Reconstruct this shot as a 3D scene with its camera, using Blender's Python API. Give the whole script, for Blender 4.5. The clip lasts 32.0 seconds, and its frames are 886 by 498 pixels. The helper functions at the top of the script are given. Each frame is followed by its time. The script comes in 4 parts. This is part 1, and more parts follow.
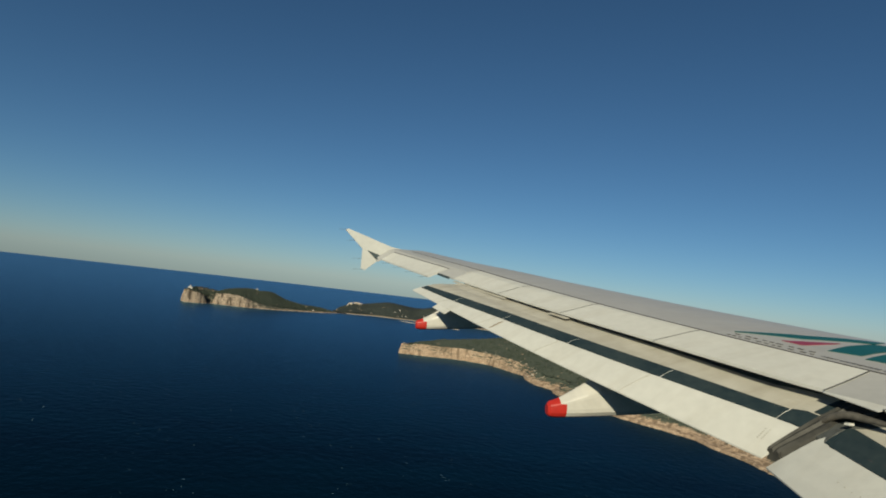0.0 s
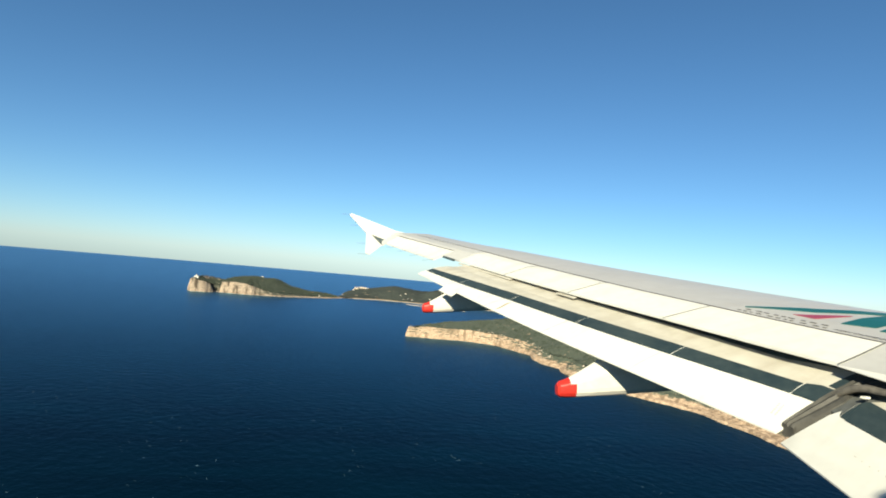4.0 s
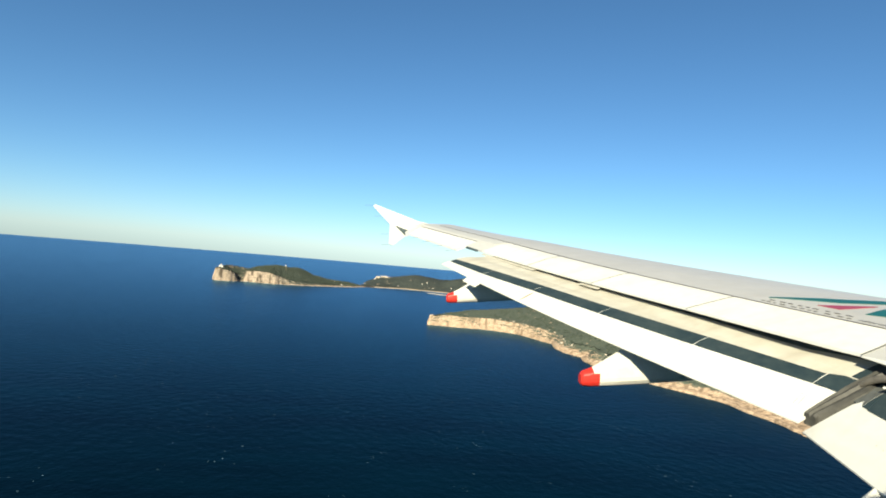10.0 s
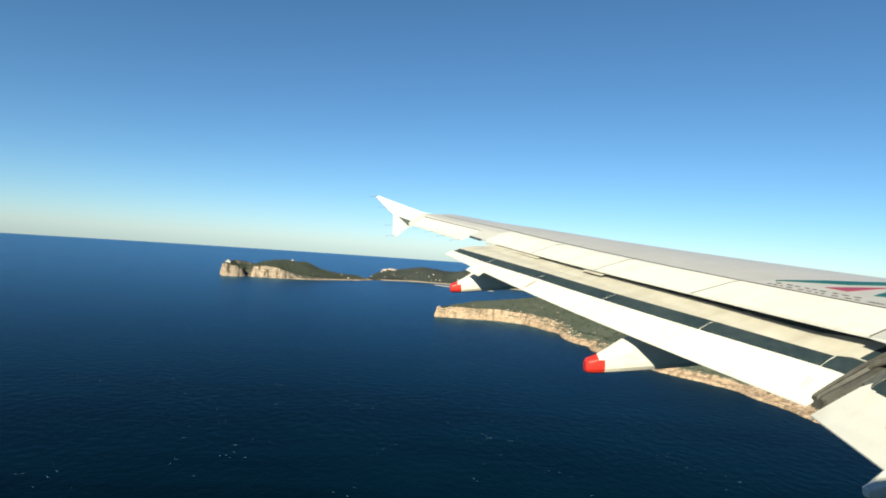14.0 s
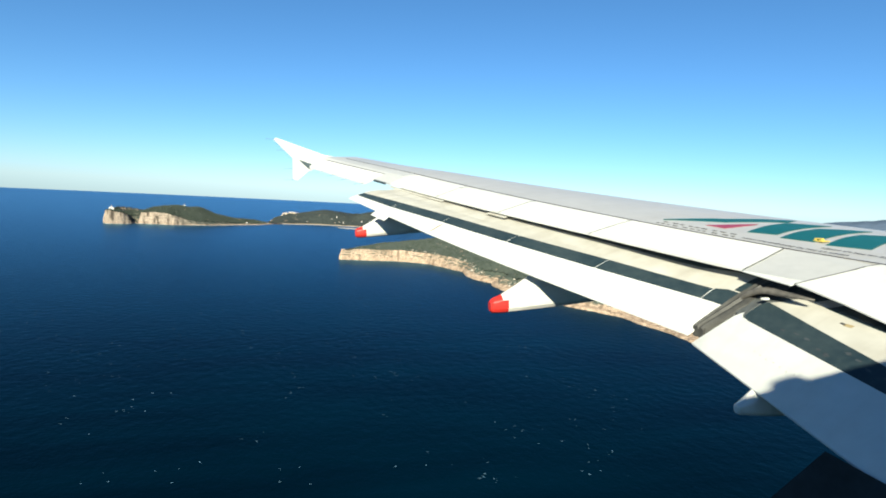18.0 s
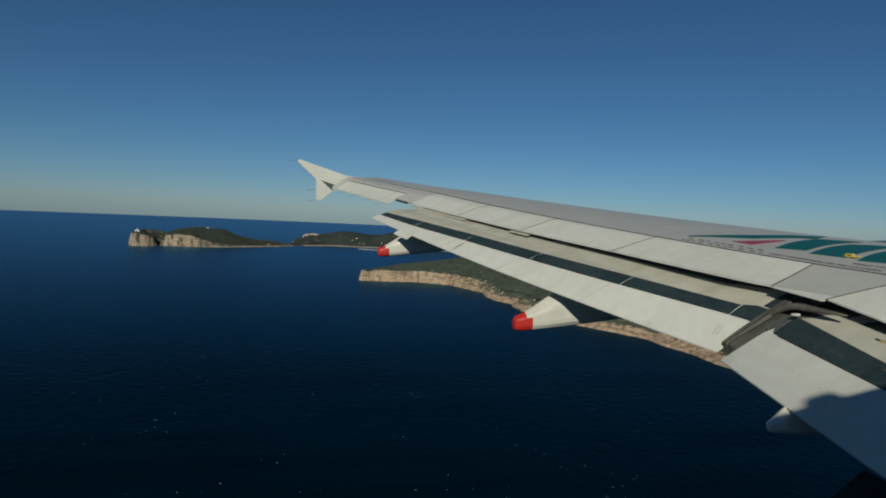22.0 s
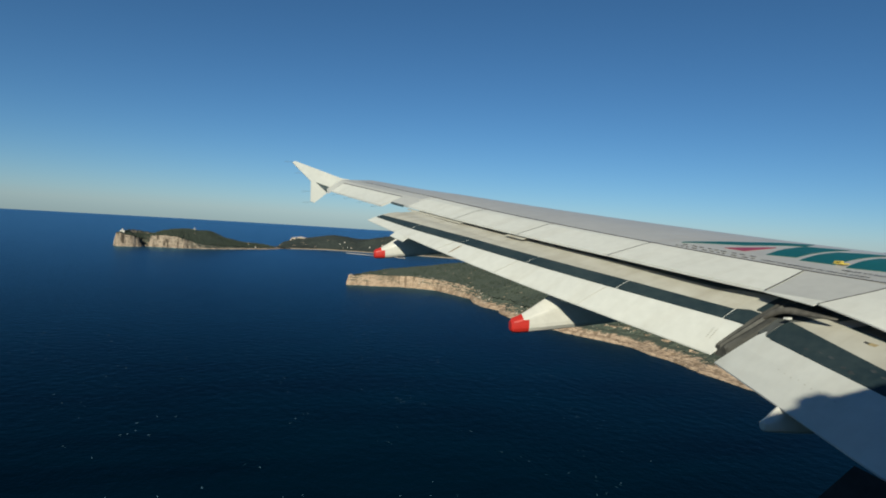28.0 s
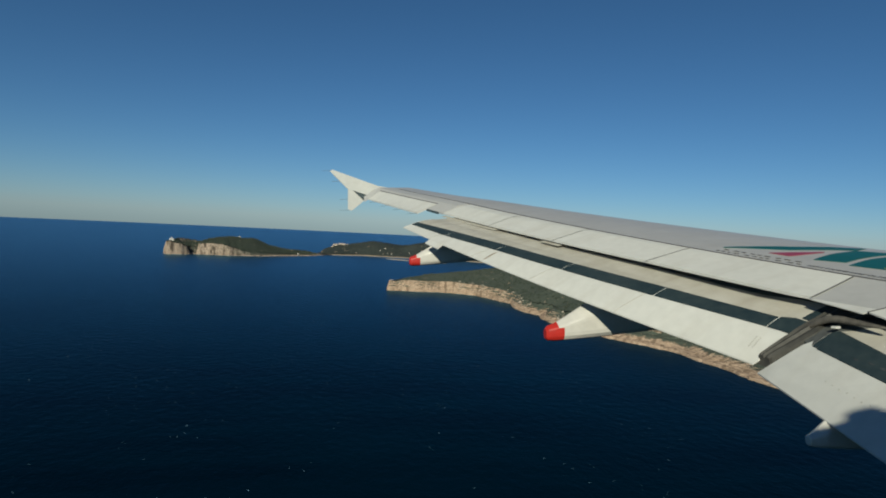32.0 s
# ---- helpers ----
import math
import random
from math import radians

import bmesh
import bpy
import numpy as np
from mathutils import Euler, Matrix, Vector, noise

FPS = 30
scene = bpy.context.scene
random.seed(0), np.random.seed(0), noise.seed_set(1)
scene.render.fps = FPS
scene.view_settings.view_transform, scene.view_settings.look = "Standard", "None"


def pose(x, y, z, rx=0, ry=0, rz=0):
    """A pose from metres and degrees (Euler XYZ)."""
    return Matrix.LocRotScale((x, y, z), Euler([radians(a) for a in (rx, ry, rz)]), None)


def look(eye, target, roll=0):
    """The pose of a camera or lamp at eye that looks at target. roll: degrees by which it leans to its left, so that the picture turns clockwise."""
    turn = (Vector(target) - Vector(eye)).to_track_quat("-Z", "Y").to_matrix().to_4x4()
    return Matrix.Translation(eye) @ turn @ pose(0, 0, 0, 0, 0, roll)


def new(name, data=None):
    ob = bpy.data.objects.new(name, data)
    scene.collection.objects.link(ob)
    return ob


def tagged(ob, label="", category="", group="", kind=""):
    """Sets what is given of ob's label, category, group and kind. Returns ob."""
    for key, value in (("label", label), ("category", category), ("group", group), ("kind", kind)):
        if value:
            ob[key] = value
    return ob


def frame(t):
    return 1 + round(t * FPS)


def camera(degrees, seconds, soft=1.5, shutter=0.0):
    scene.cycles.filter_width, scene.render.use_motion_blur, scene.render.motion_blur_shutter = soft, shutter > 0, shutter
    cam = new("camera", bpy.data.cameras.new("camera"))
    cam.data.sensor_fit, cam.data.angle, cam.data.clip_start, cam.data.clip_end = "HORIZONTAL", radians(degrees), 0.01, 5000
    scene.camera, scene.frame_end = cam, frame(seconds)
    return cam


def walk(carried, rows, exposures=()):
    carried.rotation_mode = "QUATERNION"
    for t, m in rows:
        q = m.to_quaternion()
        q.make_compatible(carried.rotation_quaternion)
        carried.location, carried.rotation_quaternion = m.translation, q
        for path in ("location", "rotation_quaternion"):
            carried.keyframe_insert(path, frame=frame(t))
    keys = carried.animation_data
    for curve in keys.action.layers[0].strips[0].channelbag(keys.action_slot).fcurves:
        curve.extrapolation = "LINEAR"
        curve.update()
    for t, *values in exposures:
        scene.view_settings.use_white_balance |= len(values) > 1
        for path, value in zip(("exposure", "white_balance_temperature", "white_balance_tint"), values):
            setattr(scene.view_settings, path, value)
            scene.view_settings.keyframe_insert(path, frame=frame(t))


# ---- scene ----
cam = camera(73.06, 32.0, soft=1.9, shutter=0.0)

# ---- camera path: seconds, place, turn ----
PATH = [
    (0, 4.298, 44.467, 103.975, 93.78, -6.79, 81.06),
    (0.5, 4.265, 44.444, 103.969, 92.9, -4.53, 81.36),
    (1, 4.261, 44.428, 104.012, 90.68, -4.24, 82.16),
    (1.5, 4.289, 44.427, 104.015, 89.76, -5.08, 83.32),
    (2, 4.247, 44.458, 104.007, 91.04, -4.94, 80.98),
    (2.5, 4.18, 44.455, 103.995, 91.57, -4.25, 81.54),
    (3, 4.328, 44.442, 104.015, 91.81, -4.85, 82.76),
    (3.5, 4.206, 44.469, 103.97, 92.26, -5.3, 81.42),
    (5.5, 4.288, 44.45, 104.027, 91.14, -5.08, 82.36),
    (6, 4.207, 44.461, 103.998, 91.25, -4.38, 80.96),
    (6.5, 4.244, 44.445, 104.015, 90.33, -4.53, 82.03),
    (7, 4.306, 44.446, 104.033, 90.98, -5.28, 82.39),
    (7.5, 4.259, 44.435, 104.014, 91.35, -4.93, 82.56),
    (8, 4.302, 44.433, 103.988, 91.42, -3.94, 82.79),
    (8.5, 4.294, 44.442, 103.992, 90.9, -4.45, 82.45),
    (9, 4.286, 44.438, 104.015, 90.79, -4.8, 82.72),
    (9.5, 4.239, 44.441, 103.996, 91.13, -4.81, 83.45),
    (10, 4.359, 44.399, 104.01, 90.79, -5.04, 83.57),
    (10.5, 4.274, 44.43, 104.005, 90.48, -4.14, 83.27),
    (11, 4.277, 44.461, 104.003, 90.99, -3.87, 83.33),
    (11.5, 4.261, 44.464, 103.964, 91.21, -2.61, 83),
    (12, 4.288, 44.439, 103.998, 90.6, -3.06, 82.19),
    (12.5, 4.258, 44.425, 104.007, 90.15, -2.27, 83.34),
    (13, 4.254, 44.478, 103.973, 90.41, -2.95, 82.33),
    (13.5, 4.333, 44.459, 104, 90.73, -3.62, 84.07),
    (14, 4.305, 44.461, 103.976, 89.95, -4.05, 84.16),
    (14.5, 4.29, 44.451, 103.996, 90.65, -3.13, 84.64),
    (16.5, 4.308, 44.392, 104.049, 90.09, -2.41, 82.74),
    (17, 4.313, 44.395, 104.056, 88.4, -2.88, 82.46),
    (17.5, 4.37, 44.385, 104.036, 87.11, -2.65, 82.05),
    (18, 4.249, 44.445, 104.025, 84.89, -3.09, 74.93),
    (18.5, 4.271, 44.421, 104.046, 87.37, -3.3, 72.67),
    (19, 4.335, 44.375, 104.048, 88.27, -3.65, 73.61),
    (19.5, 4.324, 44.356, 104.017, 88.2, -3.94, 73.04),
    (20, 4.322, 44.354, 104.053, 87.53, -4.88, 73.4),
    (20.5, 4.255, 44.385, 103.975, 88.24, -5.14, 73.8),
    (21, 4.24, 44.419, 103.958, 87.46, -3.38, 74.45),
    (21.5, 4.248, 44.38, 103.991, 86.29, -2.33, 75.32),
    (22, 4.269, 44.397, 103.987, 86.79, -2.74, 76.8),
    (22.5, 4.266, 44.4, 104.009, 87.08, -2.27, 76.16),
    (23, 4.22, 44.457, 103.969, 87.91, -2.35, 75.58),
    (23.5, 4.289, 44.418, 103.961, 87.98, -3.13, 75.37),
    (24, 4.342, 44.37, 103.972, 86.87, -2.47, 76.53),
    (24.5, 4.301, 44.371, 103.966, 86.47, -3.08, 75.47),
    (26.5, 4.358, 44.321, 103.995, 87.56, -3.03, 76.34),
    (27, 4.382, 44.299, 104.002, 88.3, -4.56, 74.07),
    (27.5, 4.314, 44.33, 103.914, 88.77, -4.44, 74.4),
    (28, 4.337, 44.247, 103.939, 87.39, -3.74, 75.69),
    (28.5, 4.372, 44.252, 103.992, 85.82, -1.88, 77.65),
    (29, 4.378, 44.292, 104.028, 86.86, -3.89, 77.2),
    (29.5, 4.362, 44.294, 104.035, 86.13, -3.79, 78.37),
    (30, 4.302, 44.355, 104.027, 86, -2.67, 78.74),
    (30.5, 4.317, 44.373, 104.004, 88.55, -4.96, 75.2),
    (31, 4.317, 44.362, 103.944, 88.11, -6.58, 76.35),
    (31.5, 4.402, 44.252, 103.964, 87.88, -5.22, 78.87),
    (32, 4.328, 44.329, 103.974, 87.66, -3.03, 79.47),
]
STOPS = [(0, -0.22), (0.6, -0.05), (1.2, 0.3), (2, 1.02), (3, 0.8), (4.5, 0.95), (6, 1.0), (9, 1.0), (12, 0.95), (13, 0.88), (14.5, 0.84), (17, 0.62), (17.5, 0.75), (18, 1.02), (18.5, 0.6),
         (19, 0.32), (20, 0.33), (21, -0.08), (22, -0.62), (22.6, -0.2), (23, -0.1), (24, 0.02), (24.6, 0.3), (26.5, 0.2), (27, 0.27), (28, 0.0), (29, 0.7), (30, 0.3), (31, -0.12), (32, -0.27)]
EXPOSURES = [(t, e + 0.22, 6300 if t < 15 else 5750, 2) for t, e in STOPS]
walk(cam, [(t, pose(x, y, z, rx, ry, rz)) for t, x, y, z, rx, ry, rz in PATH], EXPOSURES)

# ---- attitude of the airplane; the sea lies at z = 0, land and sea at a quarter of their true size ----
AIR = pose(6.088, 55.129, 104.695, 3.4336, -1.0122, -0.3207)

# ---- light ----
SUN_AIR = Vector((math.cos(radians(33.2)), -math.tan(radians(24)) * math.cos(radians(33.2)), math.sin(radians(33.2)))).normalized()
SUN_TO = (AIR.to_3x3() @ SUN_AIR).normalized()
world = bpy.data.worlds.new("sky")
scene.world = world
world.use_nodes = True
wn = world.node_tree
sky = wn.nodes.new("ShaderNodeTexSky")
sky.sky_type, sky.sun_disc = "NISHITA", False
sky.sun_elevation = math.asin(SUN_TO.z)
sky.sun_rotation = math.atan2(SUN_TO.x, SUN_TO.y)
sky.air_density, sky.dust_density, sky.ozone_density, sky.altitude = 0.85, 0.32, 5.7, 1000
deeper = wn.nodes.new("ShaderNodeHueSaturation")
deeper.inputs["Hue"].default_value, deeper.inputs["Saturation"].default_value = 0.494, 1.04
wn.links.new(sky.outputs[0], deeper.inputs["Color"])
wn.links.new(deeper.outputs[0], wn.nodes["Background"].inputs[0])
wn.nodes["Background"].inputs[1].default_value = 0.055
sun = new("sun", bpy.data.lights.new("sun", "SUN"))
sun.data.energy, sun.data.angle, sun.data.color = 5.0, radians(0.53), (1.0, 0.86, 0.63)
sun.matrix_world = look((0, 0, 300), Vector((0, 0, 300)) - SUN_TO)


# ---- materials ----
def material(name, base, rough=0.6, metal=0.0, vary=0.12, big=1.0, small=12.0, bump=0.0, bump_scale=60.0, tint=None, spec=0.5, streak=0.0):
    m = bpy.data.materials.new(name)
    m.use_nodes = True
    nt, b = m.node_tree, m.node_tree.nodes["Principled BSDF"]
    co = nt.nodes.new("ShaderNodeTexCoord")
    n1, n2 = nt.nodes.new("ShaderNodeTexNoise"), nt.nodes.new("ShaderNodeTexNoise")
    n1.inputs["Scale"].default_value, n2.inputs["Scale"].default_value = big, small
    n1.inputs["Detail"].default_value, n2.inputs["Detail"].default_value = 4, 5
    for n in (n1, n2):
        nt.links.new(co.outputs["Object"], n.inputs["Vector"])
    add = nt.nodes.new("ShaderNodeMath")
    add.operation = "ADD"
    nt.links.new(n1.outputs["Fac"], add.inputs[0])
    nt.links.new(n2.outputs["Fac"], add.inputs[1])
    ramp = nt.nodes.new("ShaderNodeMapRange")
    ramp.inputs["From Min"].default_value, ramp.inputs["From Max"].default_value = 0.7, 1.3
    nt.links.new(add.outputs[0], ramp.inputs["Value"])
    mix = nt.nodes.new("ShaderNodeMix")
    mix.data_type = "RGBA"
    other = tint or [c * (1 - vary * 2.2) for c in base]
    mix.inputs["A"].default_value = (*other, 1)
    mix.inputs["B"].default_value = (*base, 1)
    nt.links.new(ramp.outputs[0], mix.inputs["Factor"])
    colour = mix.outputs["Result"]
    if streak:
        mp, n4, r4, mul = nt.nodes.new("ShaderNodeMapping"), nt.nodes.new("ShaderNodeTexNoise"), nt.nodes.new("ShaderNodeMapRange"), nt.nodes.new("ShaderNodeMix")
        mp.inputs["Scale"].default_value = (5.0, 0.7, 1.0)
        n4.inputs["Scale"].default_value, n4.inputs["Detail"].default_value = 1.0, 6
        r4.inputs["From Min"].default_value, r4.inputs["From Max"].default_value = 0.48, 0.72
        r4.inputs["To Max"].default_value = streak
        mul.data_type, mul.blend_type = "RGBA", "MULTIPLY"
        mul.inputs["B"].default_value = (0.62, 0.56, 0.47, 1)
        nt.links.new(co.outputs["Object"], mp.inputs[0])
        nt.links.new(mp.outputs[0], n4.inputs["Vector"])
        nt.links.new(n4.outputs["Fac"], r4.inputs["Value"])
        nt.links.new(r4.outputs[0], mul.inputs["Factor"])
        nt.links.new(colour, mul.inputs["A"])
        colour = mul.outputs["Result"]
    nt.links.new(colour, b.inputs["Base Color"])
    b.inputs["Roughness"].default_value, b.inputs["Metallic"].default_value = rough, metal
    b.inputs["Specular IOR Level"].default_value = spec
    if bump:
        n3, bp = nt.nodes.new("ShaderNodeTexNoise"), nt.nodes.new("ShaderNodeBump")
        n3.inputs["Scale"].default_value = bump_scale
        nt.links.new(co.outputs["Object"], n3.inputs["Vector"])
        bp.inputs["Strength"].default_value, bp.inputs["Distance"].default_value = bump, 0.02
        nt.links.new(n3.outputs["Fac"], bp.inputs["Height"])
        nt.links.new(bp.outputs[0], b.inputs["Normal"])
    return m


WHITE = material("white_paint", (0.551, 0.553, 0.524), 0.42, vary=0.05, big=0.9, small=9, streak=0.2, spec=0.18)
SKIN = material("grey_wing_skin", (0.389, 0.381, 0.364), 0.34, vary=0.05, big=0.7, small=7, streak=0.15, spec=0.45)
PALE = material("pale_grey_panel", (0.396, 0.396, 0.389), 0.45, vary=0.05, big=1.2, small=10, spec=0.2)
BEIGE = material("weathered_flap_paint", (0.445, 0.43, 0.38), 0.5, vary=0.13, big=1.1, small=5, tint=(0.355, 0.338, 0.29), streak=0.35, spec=0.2)
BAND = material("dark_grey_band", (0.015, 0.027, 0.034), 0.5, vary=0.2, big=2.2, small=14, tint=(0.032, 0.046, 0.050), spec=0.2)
# dark tone that paints the shade of cove, slot, slit and fence gap
GAP_SHADE = material("gap_shade_colour", (0.050, 0.076, 0.085), 0.6, vary=0.2)
PAD = material("grey_flap_pad", (0.095, 0.10, 0.095), 0.6, vary=0.2, big=3, small=20)
RUBBER = material("dark_rubber_seal", (0.062, 0.060, 0.052), 0.65, vary=0.25, big=2, small=18)
WORN = material("worn_seal_strip", (0.115, 0.105, 0.088), 0.7, vary=0.3, big=3, small=22)
FAIRING = material("cream_fairing_paint", (0.562, 0.547, 0.502), 0.2, vary=0.06)
RED = material("red_cap_paint", (0.471, 0.027, 0.019), 0.4, vary=0.12)
GREEN = material("green_livery_paint", (0.008, 0.087, 0.080), 0.4, vary=0.06)
LIVERY_RED = material("red_livery_paint", (0.258, 0.034, 0.061), 0.4, vary=0.06)
YELLOW = material("yellow_bracket_paint", (0.547, 0.426, 0.091), 0.45, vary=0.08)
SEALANT = material("grey_sealant", (0.099, 0.099, 0.099), 0.6, vary=0.15)
SCUFF = material("grey_scuff", (0.486, 0.471, 0.433), 0.6, vary=0.15)
INK = material("black_stencil_paint", (0.03, 0.03, 0.03), 0.6, vary=0.1)
FAINT = material("faded_rivet", (0.40, 0.38, 0.33), 0.6, vary=0.2)
OCHRE = material("faded_ochre_mark", (0.34, 0.27, 0.14), 0.6, vary=0.2)
RUBBED = material("rubbed_band_paint", (0.050, 0.060, 0.064), 0.6, vary=0.3, big=6, small=40)
STAIN = material("brown_oil_stain", (0.30, 0.24, 0.17), 0.6, vary=0.2)
HULL = material("white_fuselage_paint", (0.78, 0.78, 0.76), 0.35, vary=0.04)
PLATE_SHADE = material("shaded_plate_colour", (0.022, 0.030, 0.038), 0.6, vary=0.2, big=3, small=15, spec=0.2)
LINING = material("cabin_lining", (0.35, 0.35, 0.36), 0.7, vary=0.05)


# ---- mesh helpers ----
def mesh_object(name, verts, faces, mat, smooth=False):
    me = bpy.data.meshes.new(name)
    me.from_pydata([tuple(map(float, v)) for v in verts], [], faces)
    me.validate()
    bm = bmesh.new()
    bm.from_mesh(me)
    bmesh.ops.recalc_face_normals(bm, faces=bm.faces)
    bm.to_mesh(me)
    bm.free()
    if smooth:
        me.polygons.foreach_set("use_smooth", [True] * len(me.polygons))
    me.materials.append(mat)
    return new(name, me)


def part(name, verts, faces, mat, parent, label="", smooth=False):
    ob = mesh_object(name, verts, faces, mat, smooth)
    ob.parent = parent
    if label:
        tagged(ob, label)
    return ob


def grid_faces(n, m, off=0, wrap=False):
    out = []
    for i in range(n - 1):
        for j in range(m if wrap else m - 1):
            a, b = off + i * m + j, off + i * m + (j + 1) % m
            out.append((a, b, b + m, a + m))
    return out


def slab(rows, thick):
    """A plate: a grid of points with a copy of it thick metres below, closed round the rim."""
    n, m = len(rows), len(rows[0])
    top = [p for r in rows for p in r]
    low = [(p[0], p[1], p[2] - thick) for p in top]
    k = n * m
    faces = grid_faces(n, m) + [tuple(reversed([v + k for v in f])) for f in grid_faces(n, m)]
    rim = [i * m for i in range(n)] + [(n - 1) * m + j for j in range(1, m)] + [i * m + m - 1 for i in range(n - 2, -1, -1)] + list(range(m - 2, 0, -1))
    for a, b in zip(rim, rim[1:] + rim[:1]):
        faces.append((a, b, b + k, a + k))
    return top + low, faces


def loft(sections):
    """Closed rings joined one to the next, with both ends capped."""
    n, m = len(sections), len(sections[0])
    verts = [p for s in sections for p in s]
    return verts, grid_faces(n, m, wrap=True) + [tuple(range(m)), tuple(range((n - 1) * m, n * m))]


def span(a, b, n):
    return [a + (b - a) * i / (n - 1) for i in range(n)]


# ---- the wing's form: s is metres out from the centre line, y ahead, z up, in the airplane's own axes ----
def zz(s):
    return -1.15 + 0.089 * (s - 2) + 0.003 * (s - 2) ** 2


def y_lead(s):
    return -0.52 * s


def y_spar(s):
    return -5.92 - 0.308 * (s - 5.75)


def y_spoil(s):
    return -6.69 - 0.305 * max(s - 6.35, 0)


def upper(s, y):
    u = (y_lead(s) - y) / (y_lead(s) - y_spoil(s))
    g = np.interp(u, [0, 0.015, 0.05, 0.12, 0.25, 0.4, 0.55, 0.7, 0.83, 1.0, 1.4], [-0.06, 0.03, 0.11, 0.185, 0.235, 0.245, 0.235, 0.21, 0.175, 0.04, -0.25])
    if s > 13.5:
        g -= max(g - 0.16, 0) * min((s - 13.5) / 3, 1)
    return zz(s) + float(g)


def on_wing(s, y, lift=0.0):
    return (-s, y, upper(s, y) + lift)


def lower(s, u):
    thick = np.interp(s, [1.5, 6.4, 17], [0.55, 0.26, 0.1])
    return zz(s) - float(thick * np.interp(u, [0, 0.03, 0.12, 0.35, 0.7, 1.0], [0.1, 0.35, 0.65, 1.0, 0.8, 0.5]))


def flap_point(s, w, lift=0.0):
    """A point of the outer flap's upper face; w runs from 0 at its front to 1 at its trailing edge."""
    k = (s - 6.3) / 6.59
    a = Vector((s, y_spoil(s) + 0.10, zz(s) - 0.10))
    b = Vector((s, -7.25 - 2.32 * k - 0.05 * math.sin(math.pi * k), -1.25 + 1.24 * k - 0.03 * math.sin(math.pi * k)))
    p = a + (b - a) * w
    z = p.z + (0.10 * math.sin(math.pi * w) if w > 0 else 0.12 * w)
    z += float(np.interp(s, [6.1, 6.5, 6.9, 8.0, 10.0, 12.5], [0.06, 0.05, 0.012, 0.045, 0.07, 0.09])) * max(0, 1 - max(w, 0) / 0.3)
    return (-s, p.y, z + lift)


def inner_point(s, w, lift=0.0):
    """The same for the inner flap."""
    a = Vector((s, -6.55, zz(s) - 0.12))
    b = Vector((s, -7.25 - 0.20 * (6.3 - s), -1.31 - 0.115 * (6.3 - s)))
    p = a + (b - a) * w
    z = p.z + (0.10 * math.sin(math.pi * w) if w > 0 else 0.25 * w)
    z += float(np.interp(s, [4.4, 5.2, 5.8, 6.1], [0, 0.03, 0.065, 0.07])) * (1 if w < 0.2 else max(0, 1 - (w - 0.2) / 0.45))
    return (-s, p.y, z + lift)


airplane = tagged(new("airplane"), "white airliner with deployed flaps, green and red livery on the wing", "airplane")
airplane.matrix_world = AIR

# wing box from the leading edge to the rear spar
sections = []
for s in span(1.4, 16.95, 48):
    lead, rear = y_lead(s), y_spar(s)
    us = [0, 0.004, 0.012, 0.03, 0.06, 0.11, 0.18, 0.28, 0.4, 0.55, 0.7, 0.85, 1.0]
    ring = [(-s, lead + (rear - lead) * u, upper(s, lead + (rear - lead) * u)) for u in us]
    ring += [(-s, lead + (rear - lead) * u, lower(s, u)) for u in reversed(us[1:])]
    sections.append(ring)
v, f = loft(sections)
part("wing_box", v, f, SKIN, airplane, "grey metal wing skin", smooth=False)

# cove sheet behind the rear spar, coloured dark as its shade; spoilers and flaps lie over it
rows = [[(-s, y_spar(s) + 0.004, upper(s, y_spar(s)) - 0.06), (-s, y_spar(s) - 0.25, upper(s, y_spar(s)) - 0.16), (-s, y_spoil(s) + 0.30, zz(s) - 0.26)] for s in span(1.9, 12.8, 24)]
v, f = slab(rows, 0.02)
part("flap_cove", v, f, GAP_SHADE, airplane, "recess ahead of the flaps, shade put into its colour")

for a, b in ((11.3, 13.1), (9.7, 10.1)):
    rows = [[(-s, y_spoil(s) + 0.02 - 0.055 * w, zz(s) + 0.002 - 0.012 * w) for w in (0, 0.5, 1)] for s in span(a, b, 8)]
    v, f = slab(rows, 0.008)
    part("gap_strip", v, f, BEIGE, airplane, "pale metal strip in the flap gap")

# spoilers, fixed panel and aileron
def out_seam(y):
    return float(np.interp(y, [-6.75, -6.13], [6.275, 6.437]))


def in_seam(y):
    return float(np.interp(y, [-6.68, -6.15], [5.735, 5.66]))


def y_inner(s):
    return -6.70


SPOILERS = [(13.13, 11.484), (11.48, 9.844), (9.84, 8.164), (8.16, 6.424), (5.66, 2.3)]
for a, b in SPOILERS:
    rows = []
    for q in span(0, 1, 9):
        rows.append([])
        for w in span(0, 1, 7):
            s = a + (b - a) * q
            front, back = y_spar(s) - 0.025, (y_inner(s) if a < 6 else y_spoil(s))
            y = front + (back - front) * w
            if b == 6.424:
                s += (out_seam(y) + 0.004 - b) * q
            if a == 5.66:
                s += (in_seam(y) - 0.004 - a) * (1 - q)
            droop = float(np.interp(s, [4.5, 4.85, 5.06, 5.3, 5.56, 5.7], [0.145, 0.097, 0.068, 0.037, 0.006, 0])) if a == 5.66 else 0.0
            rows[-1].append(on_wing(s, y, 0.008 - droop * w * w))
    v, f = slab(rows, 0.012 if a == 5.66 else 0.028)
    part("spoiler", v, f, WHITE, airplane, "white hinged spoiler panel")
